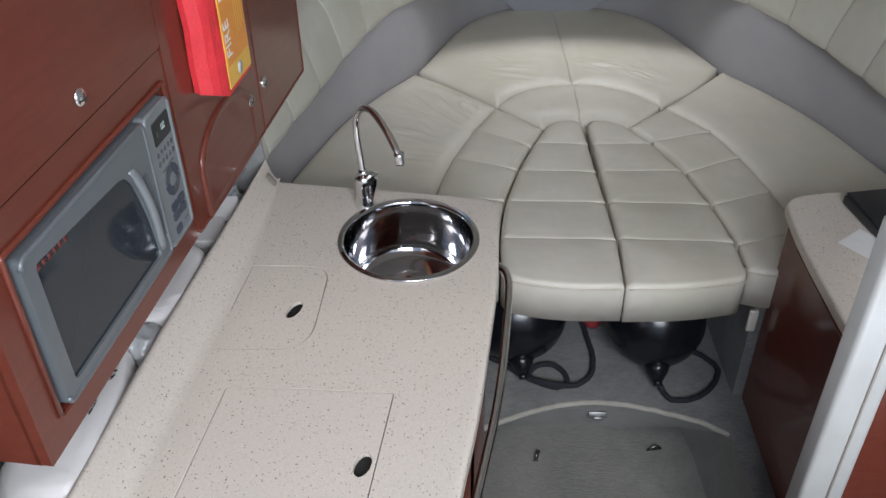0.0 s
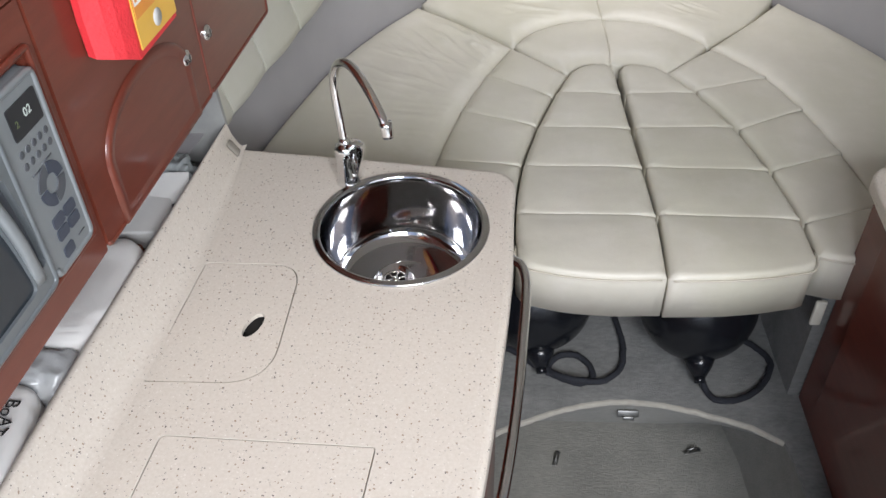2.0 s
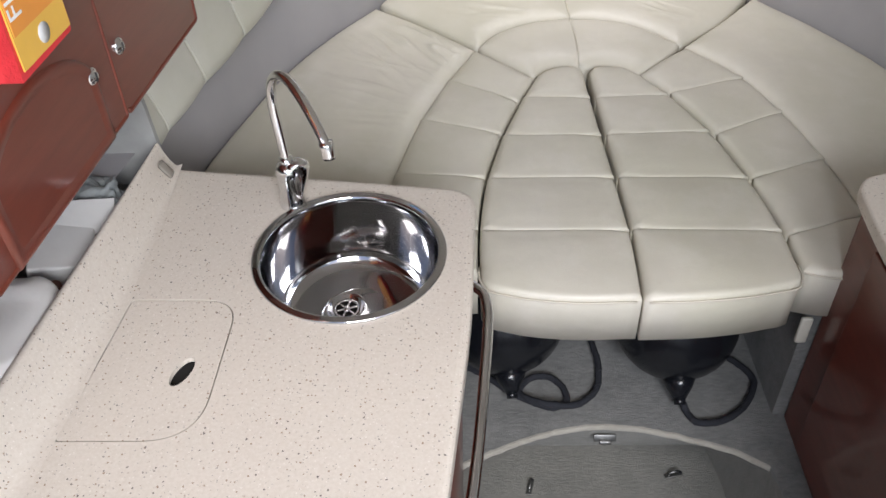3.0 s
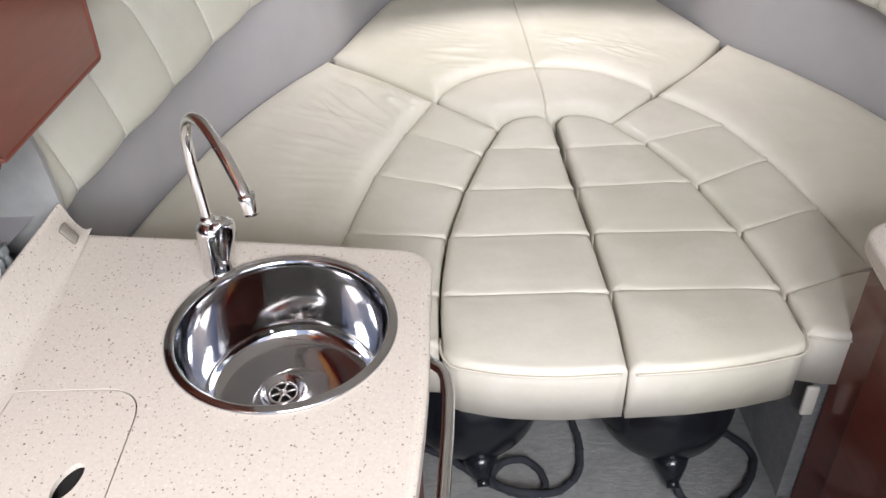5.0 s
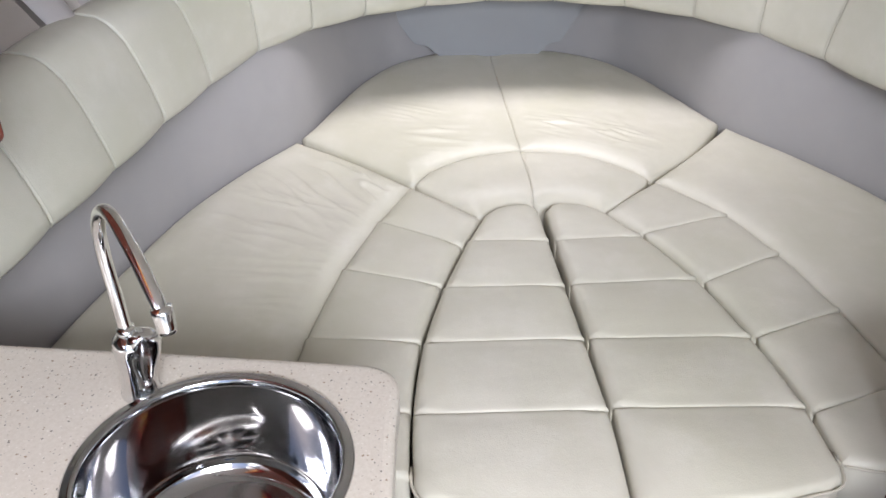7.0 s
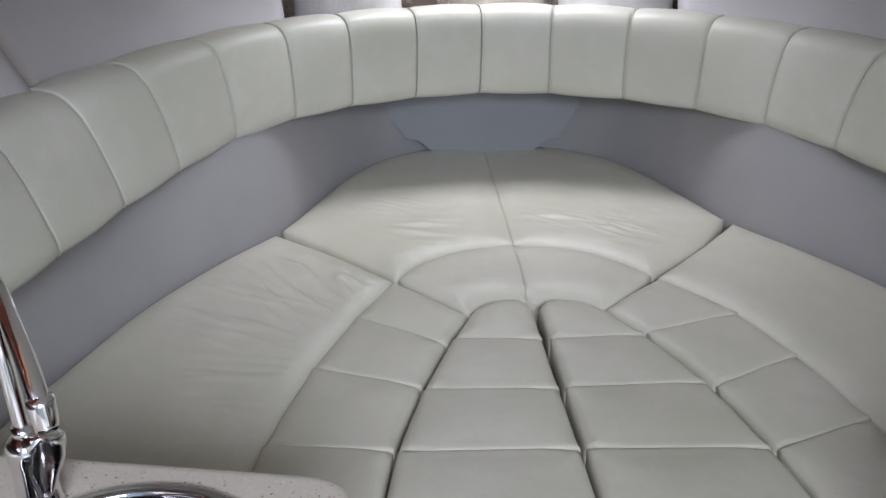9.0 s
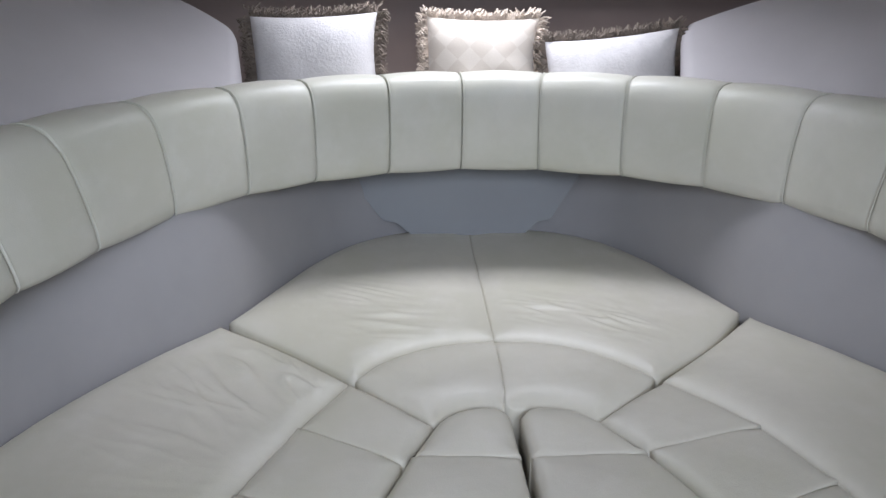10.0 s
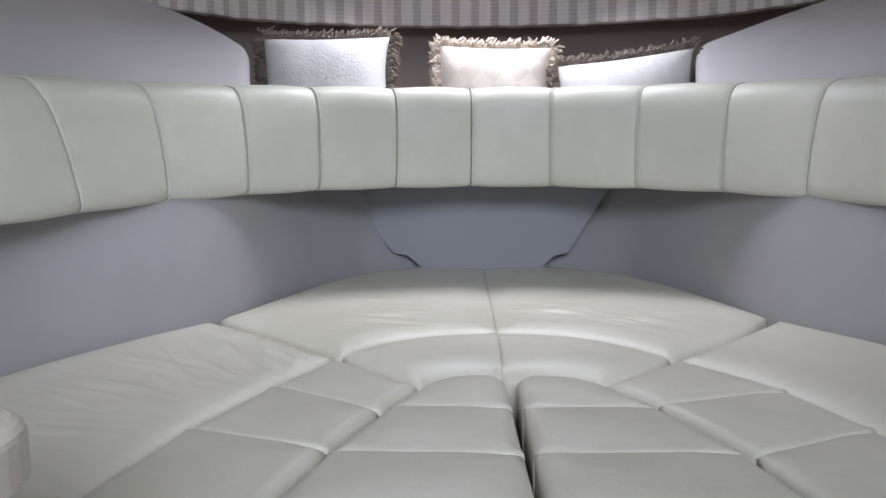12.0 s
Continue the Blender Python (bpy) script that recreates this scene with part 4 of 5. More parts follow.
# dished floor: it leaves the bowl's axis towards the drain, which lies off the middle
DX, DY = -0.020, 0.018
rings = []
for r, z, shift in ((0.06, -0.1352, 0.0), (0.048, -0.1366, 0.5), (0.036, -0.1378, 1.0), (0.0325, -0.1384, 1.0), (0.030, -0.1400, 1.0), (0.027, -0.1428, 1.0), (0.0225, -0.1438, 1.0)):
    rings.append([(DX * shift + r * math.cos(a), DY * shift + r * math.sin(a), z) for a in (2 * math.pi * k / 96 for k in range(96))])
part("floor_dish", loft(rings, True), STEEL, sink, "dished steel floor round the drain")
drain = part("drain", lathe([(0.0232, -0.1440), (0.0228, -0.1422), (0.0205, -0.1416), (0.0186, -0.1424), (0.0182, -0.1445)], (DX, DY, 0), 48), CHROME, sink, "chrome drain ring")
# the cup's near-black colour stands in for shade down the drain
part("cup", lathe([(0.0225, -0.1442), (0.0225, -0.175), (0.001, -0.176)], (DX, DY, 0), 32), CAVITY_SHADE, drain)
for k in range(6):
    a = math.pi / 3 * k + 0.3
    spoke = block(0.005, 0.0195, -0.0019, 0.0019, -0.1445, -0.1424, 0.0007)
    part("spoke", placed(spoke, Matrix.Translation((DX, DY, 0)) @ Matrix.Rotation(a, 4, "Z")), CHROME, drain)
part("hub", lathe([(0.0003, -0.1405), (0.003, -0.1408), (0.0045, -0.142), (0.0062, -0.1422), (0.0066, -0.1445)], (DX, DY, 0), 24), CHROME, drain, "screw in the middle of the grate")

tap = thing("tap", "chrome swan-neck tap with a lever beside the sink", "tap", at=(-0.138, 1.678, CT))
bm = lathe([(0.0235, 0.0), (0.0235, 0.003), (0.0215, 0.006), (0.0208, 0.02), (0.0195, 0.035), (0.0195, 0.05), (0.0205, 0.062), (0.0205, 0.073), (0.018, 0.081), (0.011, 0.086), (0.0005, 0.087)], (0, 0, 0), 32)
part("body", bm, CHROME, tap)
neck = [(0.0, 0.0, 0.082), (-0.005, 0.007, 0.13), (-0.010, 0.014, 0.185), (-0.008, 0.012, 0.219), (0.005, -0.006, 0.250), (0.029, -0.041, 0.269), (0.055, -0.081, 0.263), (0.080, -0.117, 0.238), (0.096, -0.141, 0.212), (0.098, -0.144, 0.204)]
part("neck", tube(spline(neck, 0.008), 0.0079, 16), CHROME, tap)
part("collar", tube([(0, 0, 0.08), (-0.001, 0.001, 0.096)], 0.0105, 20), CHROME, tap)
part("aerator", tube([(0.0955, -0.1405, 0.222), (0.0967, -0.142, 0.216), (0.0985, -0.1445, 0.202), (0.099, -0.145, 0.197)], 0.0102, 20, lambda t: 1.05 if t < 0.4 else 0.95), CHROME, tap, "short chrome spout end")
lever = loft([[(0.8 * (o + w * c) + 0.6 * (0.010 + 0.013 * s), 0.6 * (o + w * c) - 0.8 * (0.010 + 0.013 * s), z) for c, s in ((math.cos(a), math.sin(a)) for a in (2 * math.pi * k / 18 for k in range(18)))] for o, z, w in ((0.010, 0.090, 0.006), (0.011, 0.088, 0.014), (0.012, 0.082, 0.0205), (0.012, 0.073, 0.0230), (0.011, 0.061, 0.0220), (0.009, 0.050, 0.0185), (0.007, 0.040, 0.0145), (0.006, 0.031, 0.0115), (0.005, 0.024, 0.0095), (0.005, 0.020, 0.0045))], True, True)
part("lever", lever, CHROME, tap, "broad chrome lever")

# cabinet under the worktop, with a chrome grab rail along its front
galley = thing("galley_cabinet", "dark varnished mahogany galley cabinet with a curved front", "cabinet")
front = [(x - 0.034, y) for x, y in edge]
body_plan = front + [(0.122, 1.66), (0.10, 1.695), (-0.36, 1.76), (-0.44, 0.62)]
part("body", sheet([body_plan, shrink(body_plan, 0.02)], CT - 0.036, CT - 0.041), WOOD, galley, "", False)
for y0, y1 in ((0.70, 1.14), (1.16, 1.60)):
    l = [p for p in front if y0 < p[1] < y1]
    if len(l) > 2:
        bm = loft([[(x + 0.003, y, 0.08) for x, y in l], [(x + 0.012, y, 0.085) for x, y in l], [(x + 0.012, y, 0.785) for x, y in l], [(x + 0.003, y, 0.79) for x, y in l]])
        part("door", bm, WOOD, galley, "curved mahogany door")
rail = thing("grab_rail", "polished steel grab rail along the worktop edge", "rail")
rp = [(0.075, 0.68, 0.815), (0.107, 0.85, 0.815), (0.134, 0.99, 0.815), (0.151, 1.08, 0.815), (0.169, 1.21, 0.815), (0.182, 1.35, 0.815), (0.189, 1.44, 0.815), (0.190, 1.495, 0.815), (0.183, 1.527, 0.815), (0.163, 1.548, 0.815), (0.12, 1.553, 0.815)]
part("bar", tube(spline(rp, 0.02), 0.0085, 14), BRIGHT, rail)
part("bracket", tube([(0.03, 0.70, 0.815), (0.079, 0.70, 0.815)], 0.006, 10), BRIGHT, rail)

# trough behind the upstand and the odds and ends in it
structure("trim_trough", sheet([[(-0.645, 0.5), (-0.47, 0.5), (-0.44, 1.2), (-0.39, 1.77), (-0.62, 1.77)]], 0.86, 0.02), CARPET, "grey lined trough behind the worktop")


def crumpled(name, label, category, centre, size, material, seed, amount=0.016, freq=9.0, turn=0.0, boxy=0.6):
    """A soft bag: a box-like ball with folds."""
    bm = bmesh.new()
    bmesh.ops.create_icosphere(bm, subdivisions=5, radius=1.0)
    for v in bm.verts:
        d = v.co.copy()
        q = Vector([math.copysign(abs(c) ** boxy, c) for c in d])
        q = Vector((q.x * size[0] / 2, q.y * size[1] / 2, q.z * size[2] / 2))
        w = Vector((q.x + seed, q.y, q.z)) * freq
        fold = (1 - 3 * abs(noise.noise(w))) * 0.8 + (1 - 3 * abs(noise.noise(w * 2.3 + Vector((5, 1, 2))))) * 0.4
        q += d.normalized() * fold * amount
        v.co = q
    zmin = min(v.co.z for v in bm.verts)
    for v in bm.verts:
        v.co.z = max(v.co.z, zmin * 0.8)
    zmin = min(v.co.z for v in bm.verts)
    ob = part(name, bm, material)
    tagged(ob, label, category)
    ob.matrix_basis = Matrix.Translation((centre[0], centre[1], centre[2] - zmin)) @ Matrix.Rotation(turn, 4, "Z")
    return ob


crumpled("plastic_bag", "wrinkled white plastic bag stuffed behind the worktop", "bag", (-0.506, 1.325, 0.861), (0.150, 0.235, 0.098), BAG, 2.0, 0.0035, 13, 0.08, 0.4)
sheet_bag = crumpled("sheet_bag", "white cloth bag with handwritten lettering, in the trough", "bag", (-0.551, 0.965, 0.861), (0.150, 0.34, 0.104), BAG, 7.0, 0.0035, 12, 0.08, 0.42)
crumpled("film_bag", "torn translucent grey plastic film between the white bags", "plastic film", (-0.522, 1.168, 0.861), (0.125, 0.085, 0.085), plain("milky_film", (0.50, 0.51, 0.51), 0.25, 0.5, 40), 4.0, 0.006, 22, 0.08, 0.6)
bpy.context.view_layer.update()
hide = np.array([tuple(sheet_bag.matrix_world @ v.co) for v in sheet_bag.data.vertices])
for word, y, x in (("BoAT", 1.060, -0.508), ("SHEET", 0.984, -0.516)):
    letters = lettering("lettering", word, 0.025, INK, None, Matrix.Identity(4), 0.0003, "black handwritten lettering")
    m = Matrix.Translation((x, y, 0)) @ Matrix.Rotation(radians(-90 + 5), 4, "Z") @ Matrix.Shear("XY", 4, (0.0, 0.0))
    for v in letters.data.vertices:
        q = m @ Vector((v.co.x * 1.05 + 0.1 * v.co.y, v.co.y + 0.002 * math.sin(v.co.x * 160), 0))
        close = hide[np.hypot(hide[:, 0] - q.x, hide[:, 1] - q.y) < 0.016]
        v.co = (q.x, q.y, (close[:, 2].max() if len(close) else 0.96) + 0.0022 + v.co.z)
    settle(letters, sheet_bag)

carton = thing("carton", "pale grey folded carton tucked behind the worktop", "carton")
part("box", placed(block(-0.05, 0.05, -0.06, 0.06, -0.028, 0.028, 0.003), pose(-0.485, 1.535, 0.905, 8, 14, 20)), CARTON, carton, "", False)
part("flap", placed(block(-0.045, 0.045, -0.03, 0.03, -0.001, 0.001, 0), pose(-0.455, 1.585, 0.935, 32, 10, 18)), CARTON, carton, "", False)
jar = thing("small_jar", "small clear jar with a rust-red lid in the trough", "jar", at=(-0.478, 1.462, 0.861))
part("glass", lathe([(0.0005, 0.0), (0.016, 0.001), (0.018, 0.006), (0.018, 0.026), (0.014, 0.031)], (0, 0, 0), 24), plain("pale_olive_jar", (0.42, 0.42, 0.33), 0.2), jar)
part("lid", lathe([(0.0145, 0.030), (0.0145, 0.038), (0.012, 0.040), (0.0005, 0.040)], (0, 0, 0), 24), plain("rust_lid", (0.20, 0.075, 0.045), 0.5), jar, "rust-red lid")
crumpled("plastic_wrap", "crumpled grey clear plastic wrapping in the trough", "plastic wrap", (-0.47, 1.645, 0.861), (0.09, 0.10, 0.07), plain("grey_film", (0.38, 0.41, 0.41), 0.18, 0.8, 60), 11.0, 0.014, 30)

# ---------------------------------------------------------------- wall cabinet with the microwave oven

# its face stands on a slant: a frame of its own, u along the face, v up, w out of it
U = Vector((0.11, 1.0, 0)).normalized()
W = Vector((U.y, -U.x, 0))
FACE0 = Vector((-0.473 + 0.11 * 0.6, 0.6, 0))
F = Matrix.Translation(FACE0) @ Matrix((U, Vector((0, 0, 1)), W)).transposed().to_4x4()


def fu(y):
    """Length along the face at world y."""
    return (y - 0.6) / U.y


def on_face(bm):
    return placed(bm, F)


cab = thing("wall_cabinet", "varnished mahogany wall cabinet round a built-in microwave oven", "cabinet")
Y0, Y1, ZL, ZH = 0.675, 1.800, 1.165, 1.86
bm = block(fu(Y0), fu(Y1), ZL, ZH, -0.28, -0.012, 0.002)
part("carcass", on_face(bm), WOOD, cab, "", False)
MY0, MY1, MZ0, MZ1 = 0.727, 1.133, 1.218, 1.438


def frame_panel(outer, inner, z, thick):
    return sheet([outer, inner] if inner else [outer], z, thick)


def rect(y0, y1, z0, z1, r=0.004):
    return rounded([(fu(y0), z0, r), (fu(y1), z0, r), (fu(y1), z1, r), (fu(y0), z1, r)], 4)


part("oven_surround", on_face(frame_panel(rect(Y0, 1.160, ZL, 1.494), rect(MY0 - 0.004, MY1 + 0.004, MZ0 - 0.004, MZ1 + 0.004), 0.0, 0.02)), WOOD, cab, "mahogany surround of the oven", False)
part("surround_bead", on_face(tube([(*p, 0.002) for p in rect(MY0 - 0.010, MY1 + 0.012, MZ0 - 0.010, MZ1 + 0.012)] + [(*rect(MY0 - 0.010, MY1 + 0.012, MZ0 - 0.010, MZ1 + 0.012)[0], 0.002)], 0.004, 8)), WOOD, cab)
part("door", on_face(sheet([rect(Y0, 1.158, 1.499, ZH, 0.006)], 0.004, 0.018)), WOOD, cab, "upper mahogany door", False)


def cupboard(y0, y1, arch):
    """A door whose face has a raised field with an arched top."""
    d = part("door", on_face(sheet([rect(y0, y1, ZL + 0.002, ZH, 0.006)], 0.002, 0.016)), WOOD, cab, "mahogany door", False)
    part("edge_bead", on_face(tube([(*p, 0.001) for p in rect(y0 + 0.002, y1 - 0.002, ZL + 0.004, ZH - 0.002, 0.006)], 0.0035, 8)), WOOD, d)
    if arch:
        a0, a1 = fu(y0 + 0.045), fu(y1 - 0.05)
        mid, wide = (a0 + a1) / 2, (a1 - a0) / 2
        field = [(a0, ZL + 0.0), (a1, ZL + 0.0)] + [(mid + wide * math.cos(t), 1.25 + 0.075 * math.sin(t)) for t in (math.pi * k / 24 for k in range(25))]
        pts = [Vector(p) for p in field]
        nor2 = inward(pts)
        rings = [[(*(p + m * d), w) for p, m in zip(pts, nor2)] for d, w in ((0, 0.001), (0.002, 0.006), (0.006, 0.0075), (0.012, 0.006), (0.018, 0.0045))]
        bm = loft(rings, True)
        bm.faces.new([bm.verts.new(q) for q in rings[-1]])
        part("raised_field", on_face(bm), WOOD, d, "arched raised field")
    return d


cupboard(1.163, 1.520, True)
cupboard(1.523, Y1, False)


def latch(y, z, parent):
    lt = part("latch", on_face(placed(lathe([(0.0005, 0.008), (0.006, 0.0078), (0.007, 0.006), (0.009, 0.0055), (0.0112, 0.004), (0.012, 0.002), (0.012, 0.0)], (0, 0, 0), 28), Matrix.Translation((fu(y), z, 0.002)))), CHROME, parent, "round chrome push latch")
    part("slot", on_face(block(fu(y) - 0.0015, fu(y) + 0.0015, z - 0.006, z + 0.006, 0.0092, 0.0106, 0)), BLACK, lt)


latch(0.935, 1.530, cab)
latch(1.462, 1.262, cab)
latch(1.543, 1.260, cab)

# microwave oven
oven = thing("microwave_oven", "silver built-in microwave oven with a dark glass door", "microwave oven")
SPLIT = 1.048
part("case", on_face(block(fu(MY0) + 0.001, fu(MY1) - 0.001, MZ0 + 0.001, MZ1 - 0.001, -0.011, -0.003, 0.002)), SILVER, oven, "", False)
WINDOW = rounded([(fu(0.752), 1.238, 0.008), (fu(1.016), 1.236, 0.012), (fu(1.006), 1.325, 0.05), (fu(0.978), 1.398, 0.03), (fu(0.752), 1.416, 0.008)], 6)
POCKET = rounded([(fu(1.003), 1.368, 0.008), (fu(1.030), 1.372, 0.008), (fu(1.041), 1.315, 0.05), (fu(1.044), 1.254, 0.008), (fu(1.026), 1.250, 0.008), (fu(1.016), 1.312, 0.05)], 6)
door = part("door", on_face(sheet([rect(MY0, SPLIT, MZ0, MZ1, 0.010), WINDOW, POCKET], 0.012, 0.016)), SILVER, oven, "silver door frame", False)
part("pocket", on_face(sheet([shrink(POCKET, -0.002)], 0.003, 0.003)), BLUEGREY, door, "dark recessed finger pocket", False)
part("edge", on_face(tube([(*p, 0.0105) for p in rect(MY0 + 0.003, SPLIT - 0.002, MZ0 + 0.003, MZ1 - 0.003, 0.010)], 0.004, 8)), SILVER, door)
part("window", on_face(sheet([rounded([(fu(0.745), 1.230, 0.006), (fu(1.019), 1.230, 0.006), (fu(1.011), 1.325, 0.05), (fu(0.985), 1.404, 0.02), (fu(0.745), 1.424, 0.006)], 4)], 0.008, 0.004)), GLASS, door, "dark reflective glass", False)
bm = loft([[(fu(y) + 0.0085 * wide * c, z, 0.012 + lift + 0.006 * s) for c, s in ((math.cos(a), math.sin(a)) for a in (2 * math.pi * k / 12 for k in range(12)))] for y, z, lift, wide in [(0.989 + 0.036 * t ** 0.6, 1.396 - 0.155 * t, 0.006 * math.sin(math.pi * t) - 0.003, 0.85 + 0.25 * (2 * t - 1) ** 2) for t in (k / 16 for k in range(17))]], True, True)
part("handle", on_face(bm), SILVER_PALE, door, "bowed pale silver handle")
bars = [(0.757 + 0.012 * k, 0.008) for k in range(6)]
for k, (y, w) in enumerate(bars):
    part("mark", on_face(block(fu(y), fu(y) + w, 1.402 - 0.0005 * k, 1.410 - 0.0005 * k, 0.0082, 0.0086, 0)), FADED, door)
panel = part("control_panel", on_face(sheet([rect(SPLIT + 0.002, MY1, MZ0, MZ1, 0.010)], 0.011, 0.015)), SILVER_PALE, oven, "pale silver control panel", False)
part("edge", on_face(tube([(*p, 0.0095) for p in rect(SPLIT + 0.005, MY1 - 0.003, MZ0 + 0.003, MZ1 - 0.003, 0.010)], 0.004, 8)), SILVER_PALE, panel)
part("display", on_face(sheet([rect(1.069, 1.122, 1.384, 1.420, 0.003)], 0.0122, 0.002)), BLACK, panel, "dark clock display", False)
FT = F @ Matrix.Translation((fu(1.100), 1.404, 0.0127))
lettering("digits", "02", 0.0135, DIGITS, panel, FT, 0.0002, "lit clock digits")
lettering("digits", "2", 0.011, plain("dim_digits", (0.10, 0.12, 0.06), 0.5), panel, F @ Matrix.Translation((fu(1.079), 1.400, 0.0127)), 0.0002, "dim clock digit")
for row in range(2):
    for k in range(5):
        y, z = 1.070 + 0.0118 * k, 1.370 - 0.0145 * row
        part("key", on_face(placed(lathe([(0.0044, 0.0108), (0.0043, 0.0115), (0.0036, 0.0118), (0.0003, 0.0118)], (0, 0, 0), 14), Matrix.Translation((fu(y), z, 0)))), BLUEGREY, panel)


def ring_key(a0, a1, material):
    pts = [(fu(1.0955) + r * math.cos(a), 1.317 + 1.05 * r * math.sin(a)) for r, seq in ((0.024, range(9)), (0.011, range(8, -1, -1))) for a in (a0 + (a1 - a0) * k / 8 for k in seq)]
    part("key", on_face(sheet([pts], 0.0126, 0.003)), material, panel, "", False)


for k in range(4):
    ring_key(math.pi / 2 * k + 0.08, math.pi / 2 * (k + 1) - 0.08, BLUEGREY if k % 2 else SLATE)
for i in range(2):
    for j in range(2):
        y, z = 1.073 + 0.0235 * i, 1.264 - 0.0165 * j + 0.012
        part("key", on_face(sheet([rect(y, y + 0.0215, z - 0.007, z + 0.007, 0.004)], 0.0126, 0.003)), SLATE, panel, "", False)
part("key", on_face(sheet([rect(1.073, 1.0925, 1.229, 1.243, 0.004)], 0.0126, 0.003)), SLATE, panel, "", False)
for y, z, w in ((1.072, 1.340, 0.016), (1.094, 1.343, 0.018), (1.105, 1.236, 0.014)):
    part("mark", on_face(block(fu(y), fu(y + w), z, z + 0.0018, 0.0110, 0.0115, 0)), BLUEGREY, panel)

# fire blanket in its red pouch on the cabinet's face
pouch = thing("fire_blanket", "red fire blanket pouch with an orange and yellow label", "fire blanket")
PZ = 1.362
sec = lambda y, z, w: F @ Vector((fu(y), z, w))
prof = [(1.240, 0.004), (1.238, 0.014), (1.250, 0.030), (1.262, 0.038), (1.281, 0.043), (1.390, 0.043), (1.404, 0.036), (1.406, 0.004)]
low_z = [1.386, 1.384, 1.378, 1.373, 1.362, 1.364, 1.366, 1.372]
rings = [[sec(y, z, w) for (y, w), z in zip(prof, low_z)]] + [[sec(y, 1.43 + 0.062 * k, w + 0.002 * math.sin(3 * k + y * 40)) for y, w in prof] for k in range(7)]
part("pouch", loft(rings, True, True), RED, pouch, "red fabric pouch", False)
label_m = lambda y, z: F @ Matrix.Translation((fu(y), z, 0.0470))
lab = part("label", on_face(block(fu(1.286), fu(1.388), 1.372, 1.80, 0.0440, 0.0458, 0)), YELLOW, pouch, "orange and yellow printed label", False)
part("orange_field", on_face(block(fu(1.289), fu(1.385), 1.408, 1.78, 0.0459, 0.0464, 0)), ORANGE, lab, "orange printed field", False)
TURN = Matrix.Rotation(radians(90), 4, "Z")
lettering("lettering", "FIRE", 0.034, PAPER, lab, label_m(1.303, 1.452) @ TURN, 0.0002, "white lettering")
lettering("lettering", "BLANKET", 0.034, PAPER, lab, label_m(1.303, 1.585) @ TURN, 0.0002, "white lettering")
for k in range(4):
    part("print", on_face(block(fu(1.345 + 0.009 * k), fu(1.348 + 0.009 * k), 1.44 + 0.004 * k, 1.56, 0.0465, 0.0467, 0)), YELLOW, lab)
part("emblem", on_face(placed(lathe([(0.0003, 0.0462), (0.011, 0.0462), (0.011, 0.0458)], (0, 0, 0), 20), Matrix.Translation((fu(1.338), 1.389, 0)))), CARTON, lab)

# ---------------------------------------------------------------- cabinet opposite the galley

cab2 = thing("side_cabinet", "dark varnished mahogany cabinet with a slanted corner", "cabinet")
plan = [(0.872, 1.16), (0.872, 1.735), (1.0, 1.765), (1.40, 1.85), (1.40, 1.16)]
part("body", sheet([plan], 0.820, 0.61), WOOD, cab2, "", False)
part("door", placed(block(-0.19, 0.19, -0.28, 0.28, 0, 0.008, 0.003), Matrix.Translation((0.8705, 1.45, 0.515)) @ Matrix.Rotation(radians(-90), 4, "Y") @ Matrix.Rotation(radians(90), 4, "Z")), WOOD, cab2, "plain mahogany door", False)
top2 = thing("side_worktop", "speckled cream worktop with a rounded corner on the side cabinet", "worktop")
loop = rounded([(0.853, 1.16, 0), (0.846, 1.60, 0.1), (0.862, 1.782, 0.05), (1.40, 1.882, 0), (1.40, 1.16, 0)], 8)
ring = [Vector(p) for p in loop]
if sum(a.x * b.y - b.x * a.y for a, b in zip(ring, ring[1:] + ring[:1])) < 0:
    ring = ring[::-1]
nor = inward(ring)
bm = loft([[(*(p + m * 0.007 * (1 - math.sin(a))), 0.850 - 0.007 + 0.007 * math.cos(a)) for p, m in zip(ring, nor)] for a in (0, 0.5, 1.0, math.pi / 2)] + [[(p.x, p.y, 0.822) for p in ring]], True, True)
part("slab", bm, STONE, top2, "", False)
tray = thing("black_case", "flat black plastic case lying on the side worktop", "case")
part("body", placed(block(-0.06, 0.06, -0.10, 0.10, 0.001, 0.026, 0.006, 3), pose(1.065, 1.665, 0.850, 0, 0, 10)), BLACK, tray)
part("lid", placed(block(-0.058, 0.058, -0.098, 0.098, 0.0265, 0.034, 0.004, 2), pose(1.065, 1.665, 0.850, 0, 0, 10)), BLACK, tray, "thin black lid")
paper = thing("paper", "white folded leaflet half under the black case", "paper")
part("leaf", placed(block(-0.035, 0.05, -0.05, 0.05, 0.0004, 0.0012, 0), pose(0.985, 1.575, 0.850, 0, 0, 38)), PAPER, paper, "", False)
part("leaf", placed(block(-0.045, 0.045, -0.05, 0.05, 0.0014, 0.0022, 0), pose(0.995, 1.44, 0.850, 0, 0, 20)), PAPER, paper, "", False)

# ---------------------------------------------------------------- under the berth: fenders, ropes, fittings


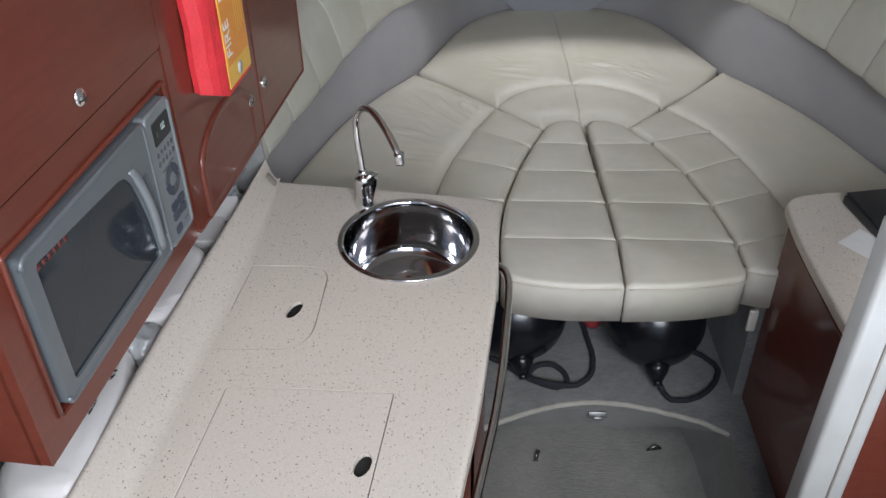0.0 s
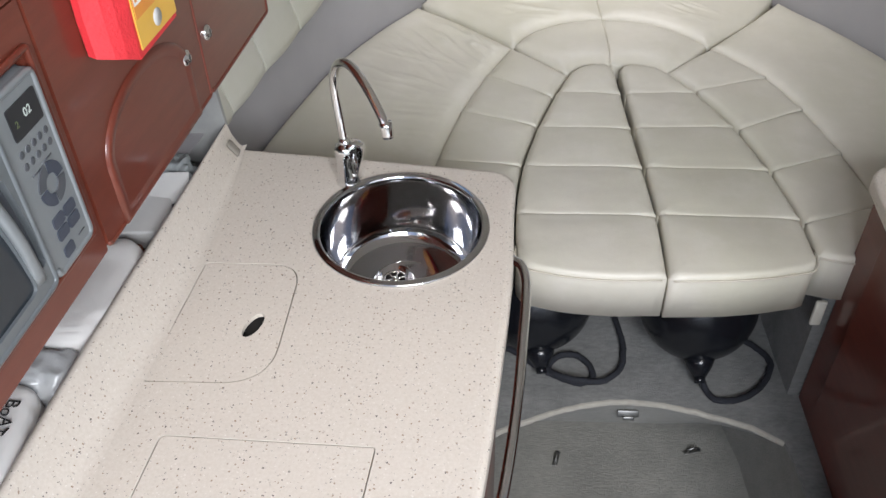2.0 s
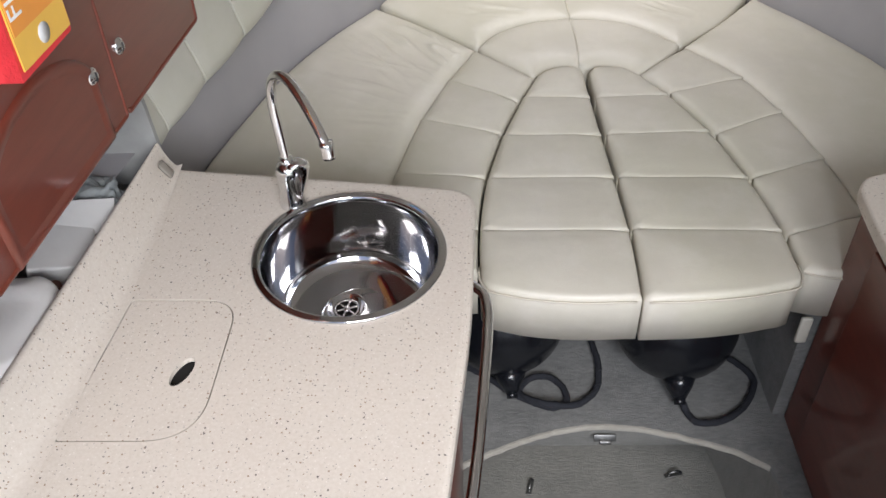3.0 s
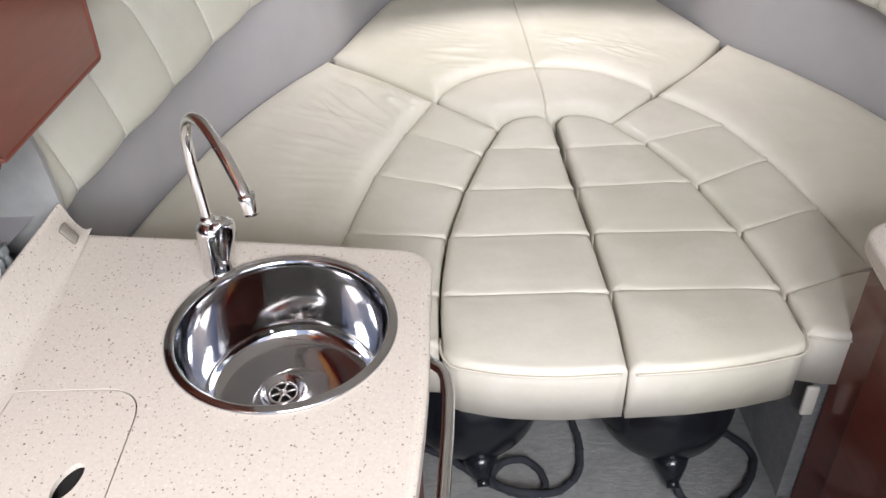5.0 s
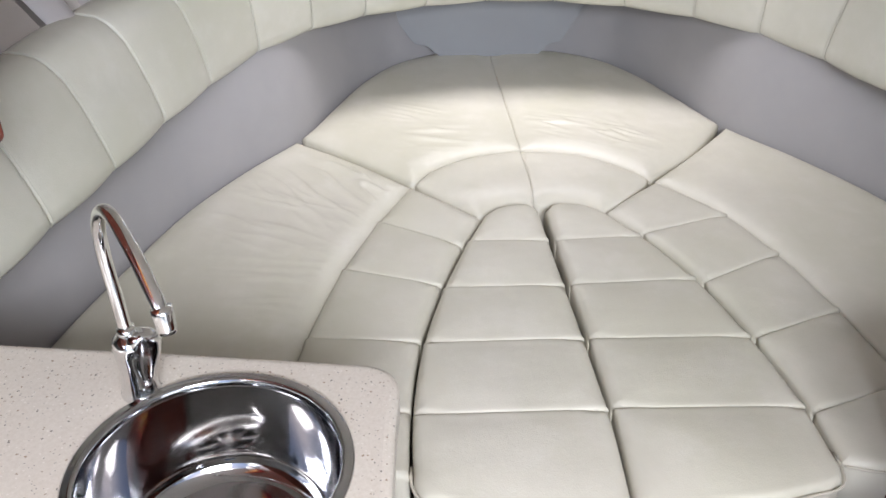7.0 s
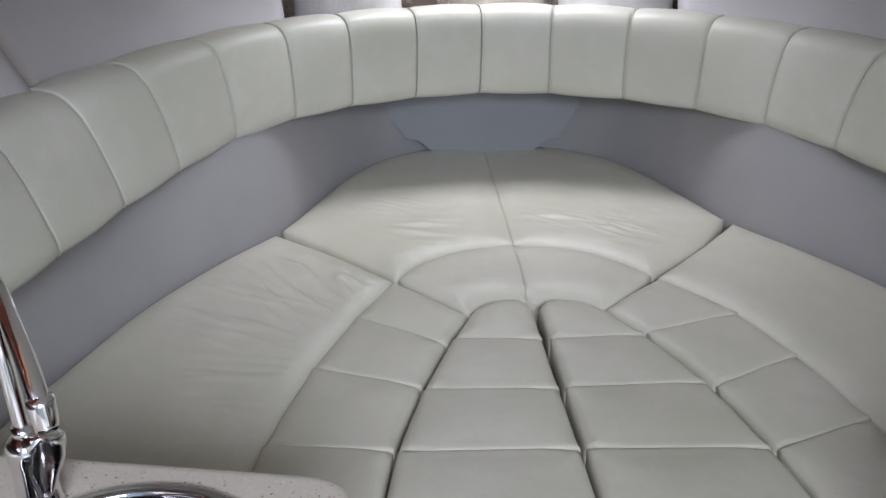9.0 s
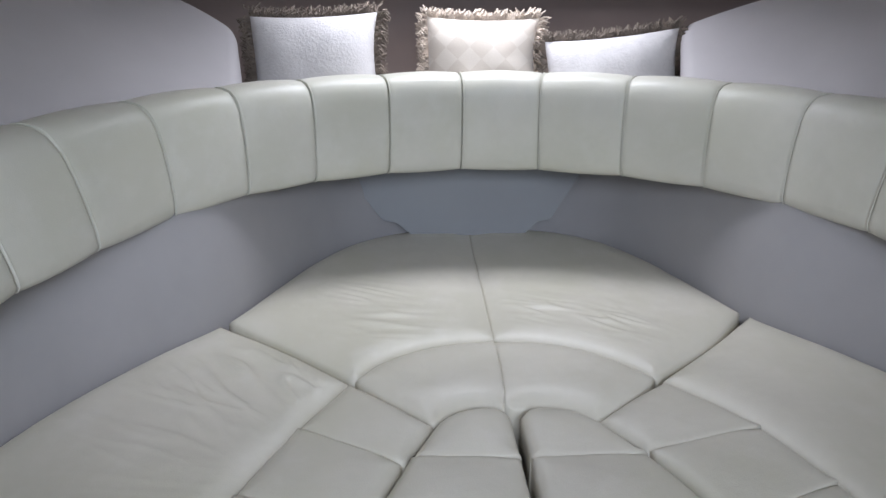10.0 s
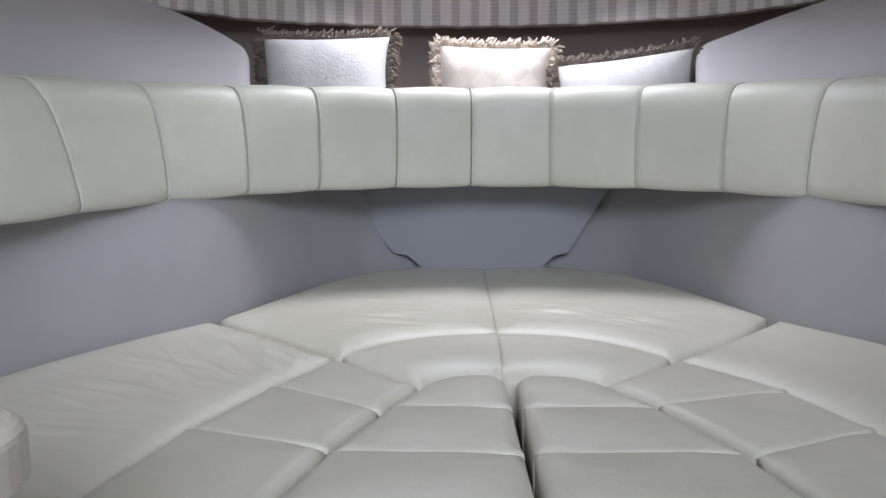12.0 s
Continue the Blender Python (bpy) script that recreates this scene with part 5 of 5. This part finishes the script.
def fender(cx, cy, r, neck_dir, label):
    ob = thing("ball_fender", label, "fender", "ball fenders", at=(cx, cy, 0.21))
    bm = bmesh.new()
    bmesh.ops.create_uvsphere(bm, u_segments=40, v_segments=24, radius=r)
    for v in bm.verts:
        v.co.z += r
    part("ball", bm, RUBBER, ob)
    d = Vector(neck_dir).normalized()
    c = Vector((0, 0, r))
    part("neck", tube([c + d * (r - 0.01), c + d * (r + 0.012), c + d * (r + 0.025), c + d * (r + 0.038)], 0.024, 16, lambda t: 1.6 - 1.0 * t), RUBBER, ob, "moulded black neck")
    part("eye", tube([c + d * (r + 0.036), c + d * (r + 0.052)], 0.013, 12), RUBBER, ob, "moulded black rope eye")
    return ob


fender(0.640, 1.905, 0.142, (-0.02, -1, -0.75), "glossy black ball fender lying under the berth")
fender(0.245, 1.925, 0.142, (0.1, -1, -0.75), "glossy black ball fender beside the galley")


def rope(points, label):
    ob = thing("rope", label, "rope")
    line = spline(points, 0.006)
    part("strand", tube(line, 0.0078, 8), ROPE, ob)
    # lay of the rope: a thin strand wound round it
    wound, up = [], Vector((0, 0, 1))
    for i, p in enumerate(line):
        d = (line[min(i + 1, len(line) - 1)] - line[max(i - 1, 0)]).normalized()
        a = up.cross(d).normalized() if abs(d.z) < 0.95 else Vector((1, 0, 0))
        b = d.cross(a)
        wound.append(p + 0.0052 * (math.cos(i * 0.9) * a + math.sin(i * 0.9) * b))
    part("strand", tube(wound, 0.0042, 6), ROPE, ob)
    return ob


G = 0.22
rope([(0.64, 1.762, 0.245), (0.645, 1.755, 0.235), (0.652, 1.745, G), (0.668, 1.715, G), (0.71, 1.712, G), (0.765, 1.738, G), (0.81, 1.79, G), (0.826, 1.835, G), (0.80, 1.885, G), (0.765, 1.915, G), (0.74, 1.96, G)], "dark braided rope looped from a fender eye")
rope([(0.12, 1.90, G), (0.19, 1.86, G), (0.25, 1.81, G), (0.308, 1.772, G), (0.36, 1.757, G), (0.385, 1.775, G), (0.382, 1.81, G), (0.345, 1.848, G), (0.30, 1.838, G), (0.279, 1.80, G), (0.305, 1.768, 0.232), (0.36, 1.752, 0.234), (0.41, 1.765, G), (0.452, 1.80, G), (0.47, 1.87, G), (0.462, 1.97, G), (0.45, 2.10, G)], "dark braided rope coiled on the carpet")
red = thing("red_float", "small red plastic float lying behind the fenders", "float", at=(0.484, 2.03, 0.21))
part("body", lathe([(0.0005, 0.0), (0.018, 0.004), (0.028, 0.02), (0.028, 0.06), (0.018, 0.078), (0.0005, 0.08)], (0, 0, 0), 24), plain("faded_red_plastic", (0.34, 0.04, 0.05), 0.5), red)


def floor_clip(x, y, z, turn, label):
    ob = thing("floor_fitting", label, "fitting", "floor fittings", at=(x, y, z))
    m = Matrix.Rotation(turn, 4, "Z")
    part("plate", placed(block(-0.022, 0.022, -0.006, 0.006, 0, 0.003, 0.001), m), DULL, ob)
    part("hook", placed(tube([(-0.012, 0, 0.003), (-0.010, 0, 0.012), (0.004, 0, 0.014), (0.012, 0, 0.010)], 0.003, 8), m), DULL, ob)
    # raised black disc: the screw hole's shade is painted, nothing is cut
    part("hole", placed(lathe([(0.005, 0.0036), (0.0045, 0.0038), (0.0003, 0.0038)], (0, 0, 0), 14), m @ Matrix.Translation((0.018, 0.0, 0))), BLACK, ob, "black disc painting the shade of a screw hole")
    return ob


floor_clip(0.306, 1.69, 0.001, radians(75), "small chrome fitting on the carpeted sole")
floor_clip(0.652, 1.722, 0.001, radians(15), "small chrome fitting on the carpeted sole")
clip = thing("riser_catch", "small chrome catch on the riser under the ledge", "catch")
part("plate", placed(block(-0.026, 0.026, -0.009, 0.009, 0, 0.004, 0.001), pose(0.478, 1.742, 0.125, 62, 0, 0)), DULL, clip)
part("hook", placed(block(-0.014, 0.014, -0.014, -0.004, 0.004, 0.012, 0.002), pose(0.478, 1.742, 0.125, 62, 0, 0)), DULL, clip)
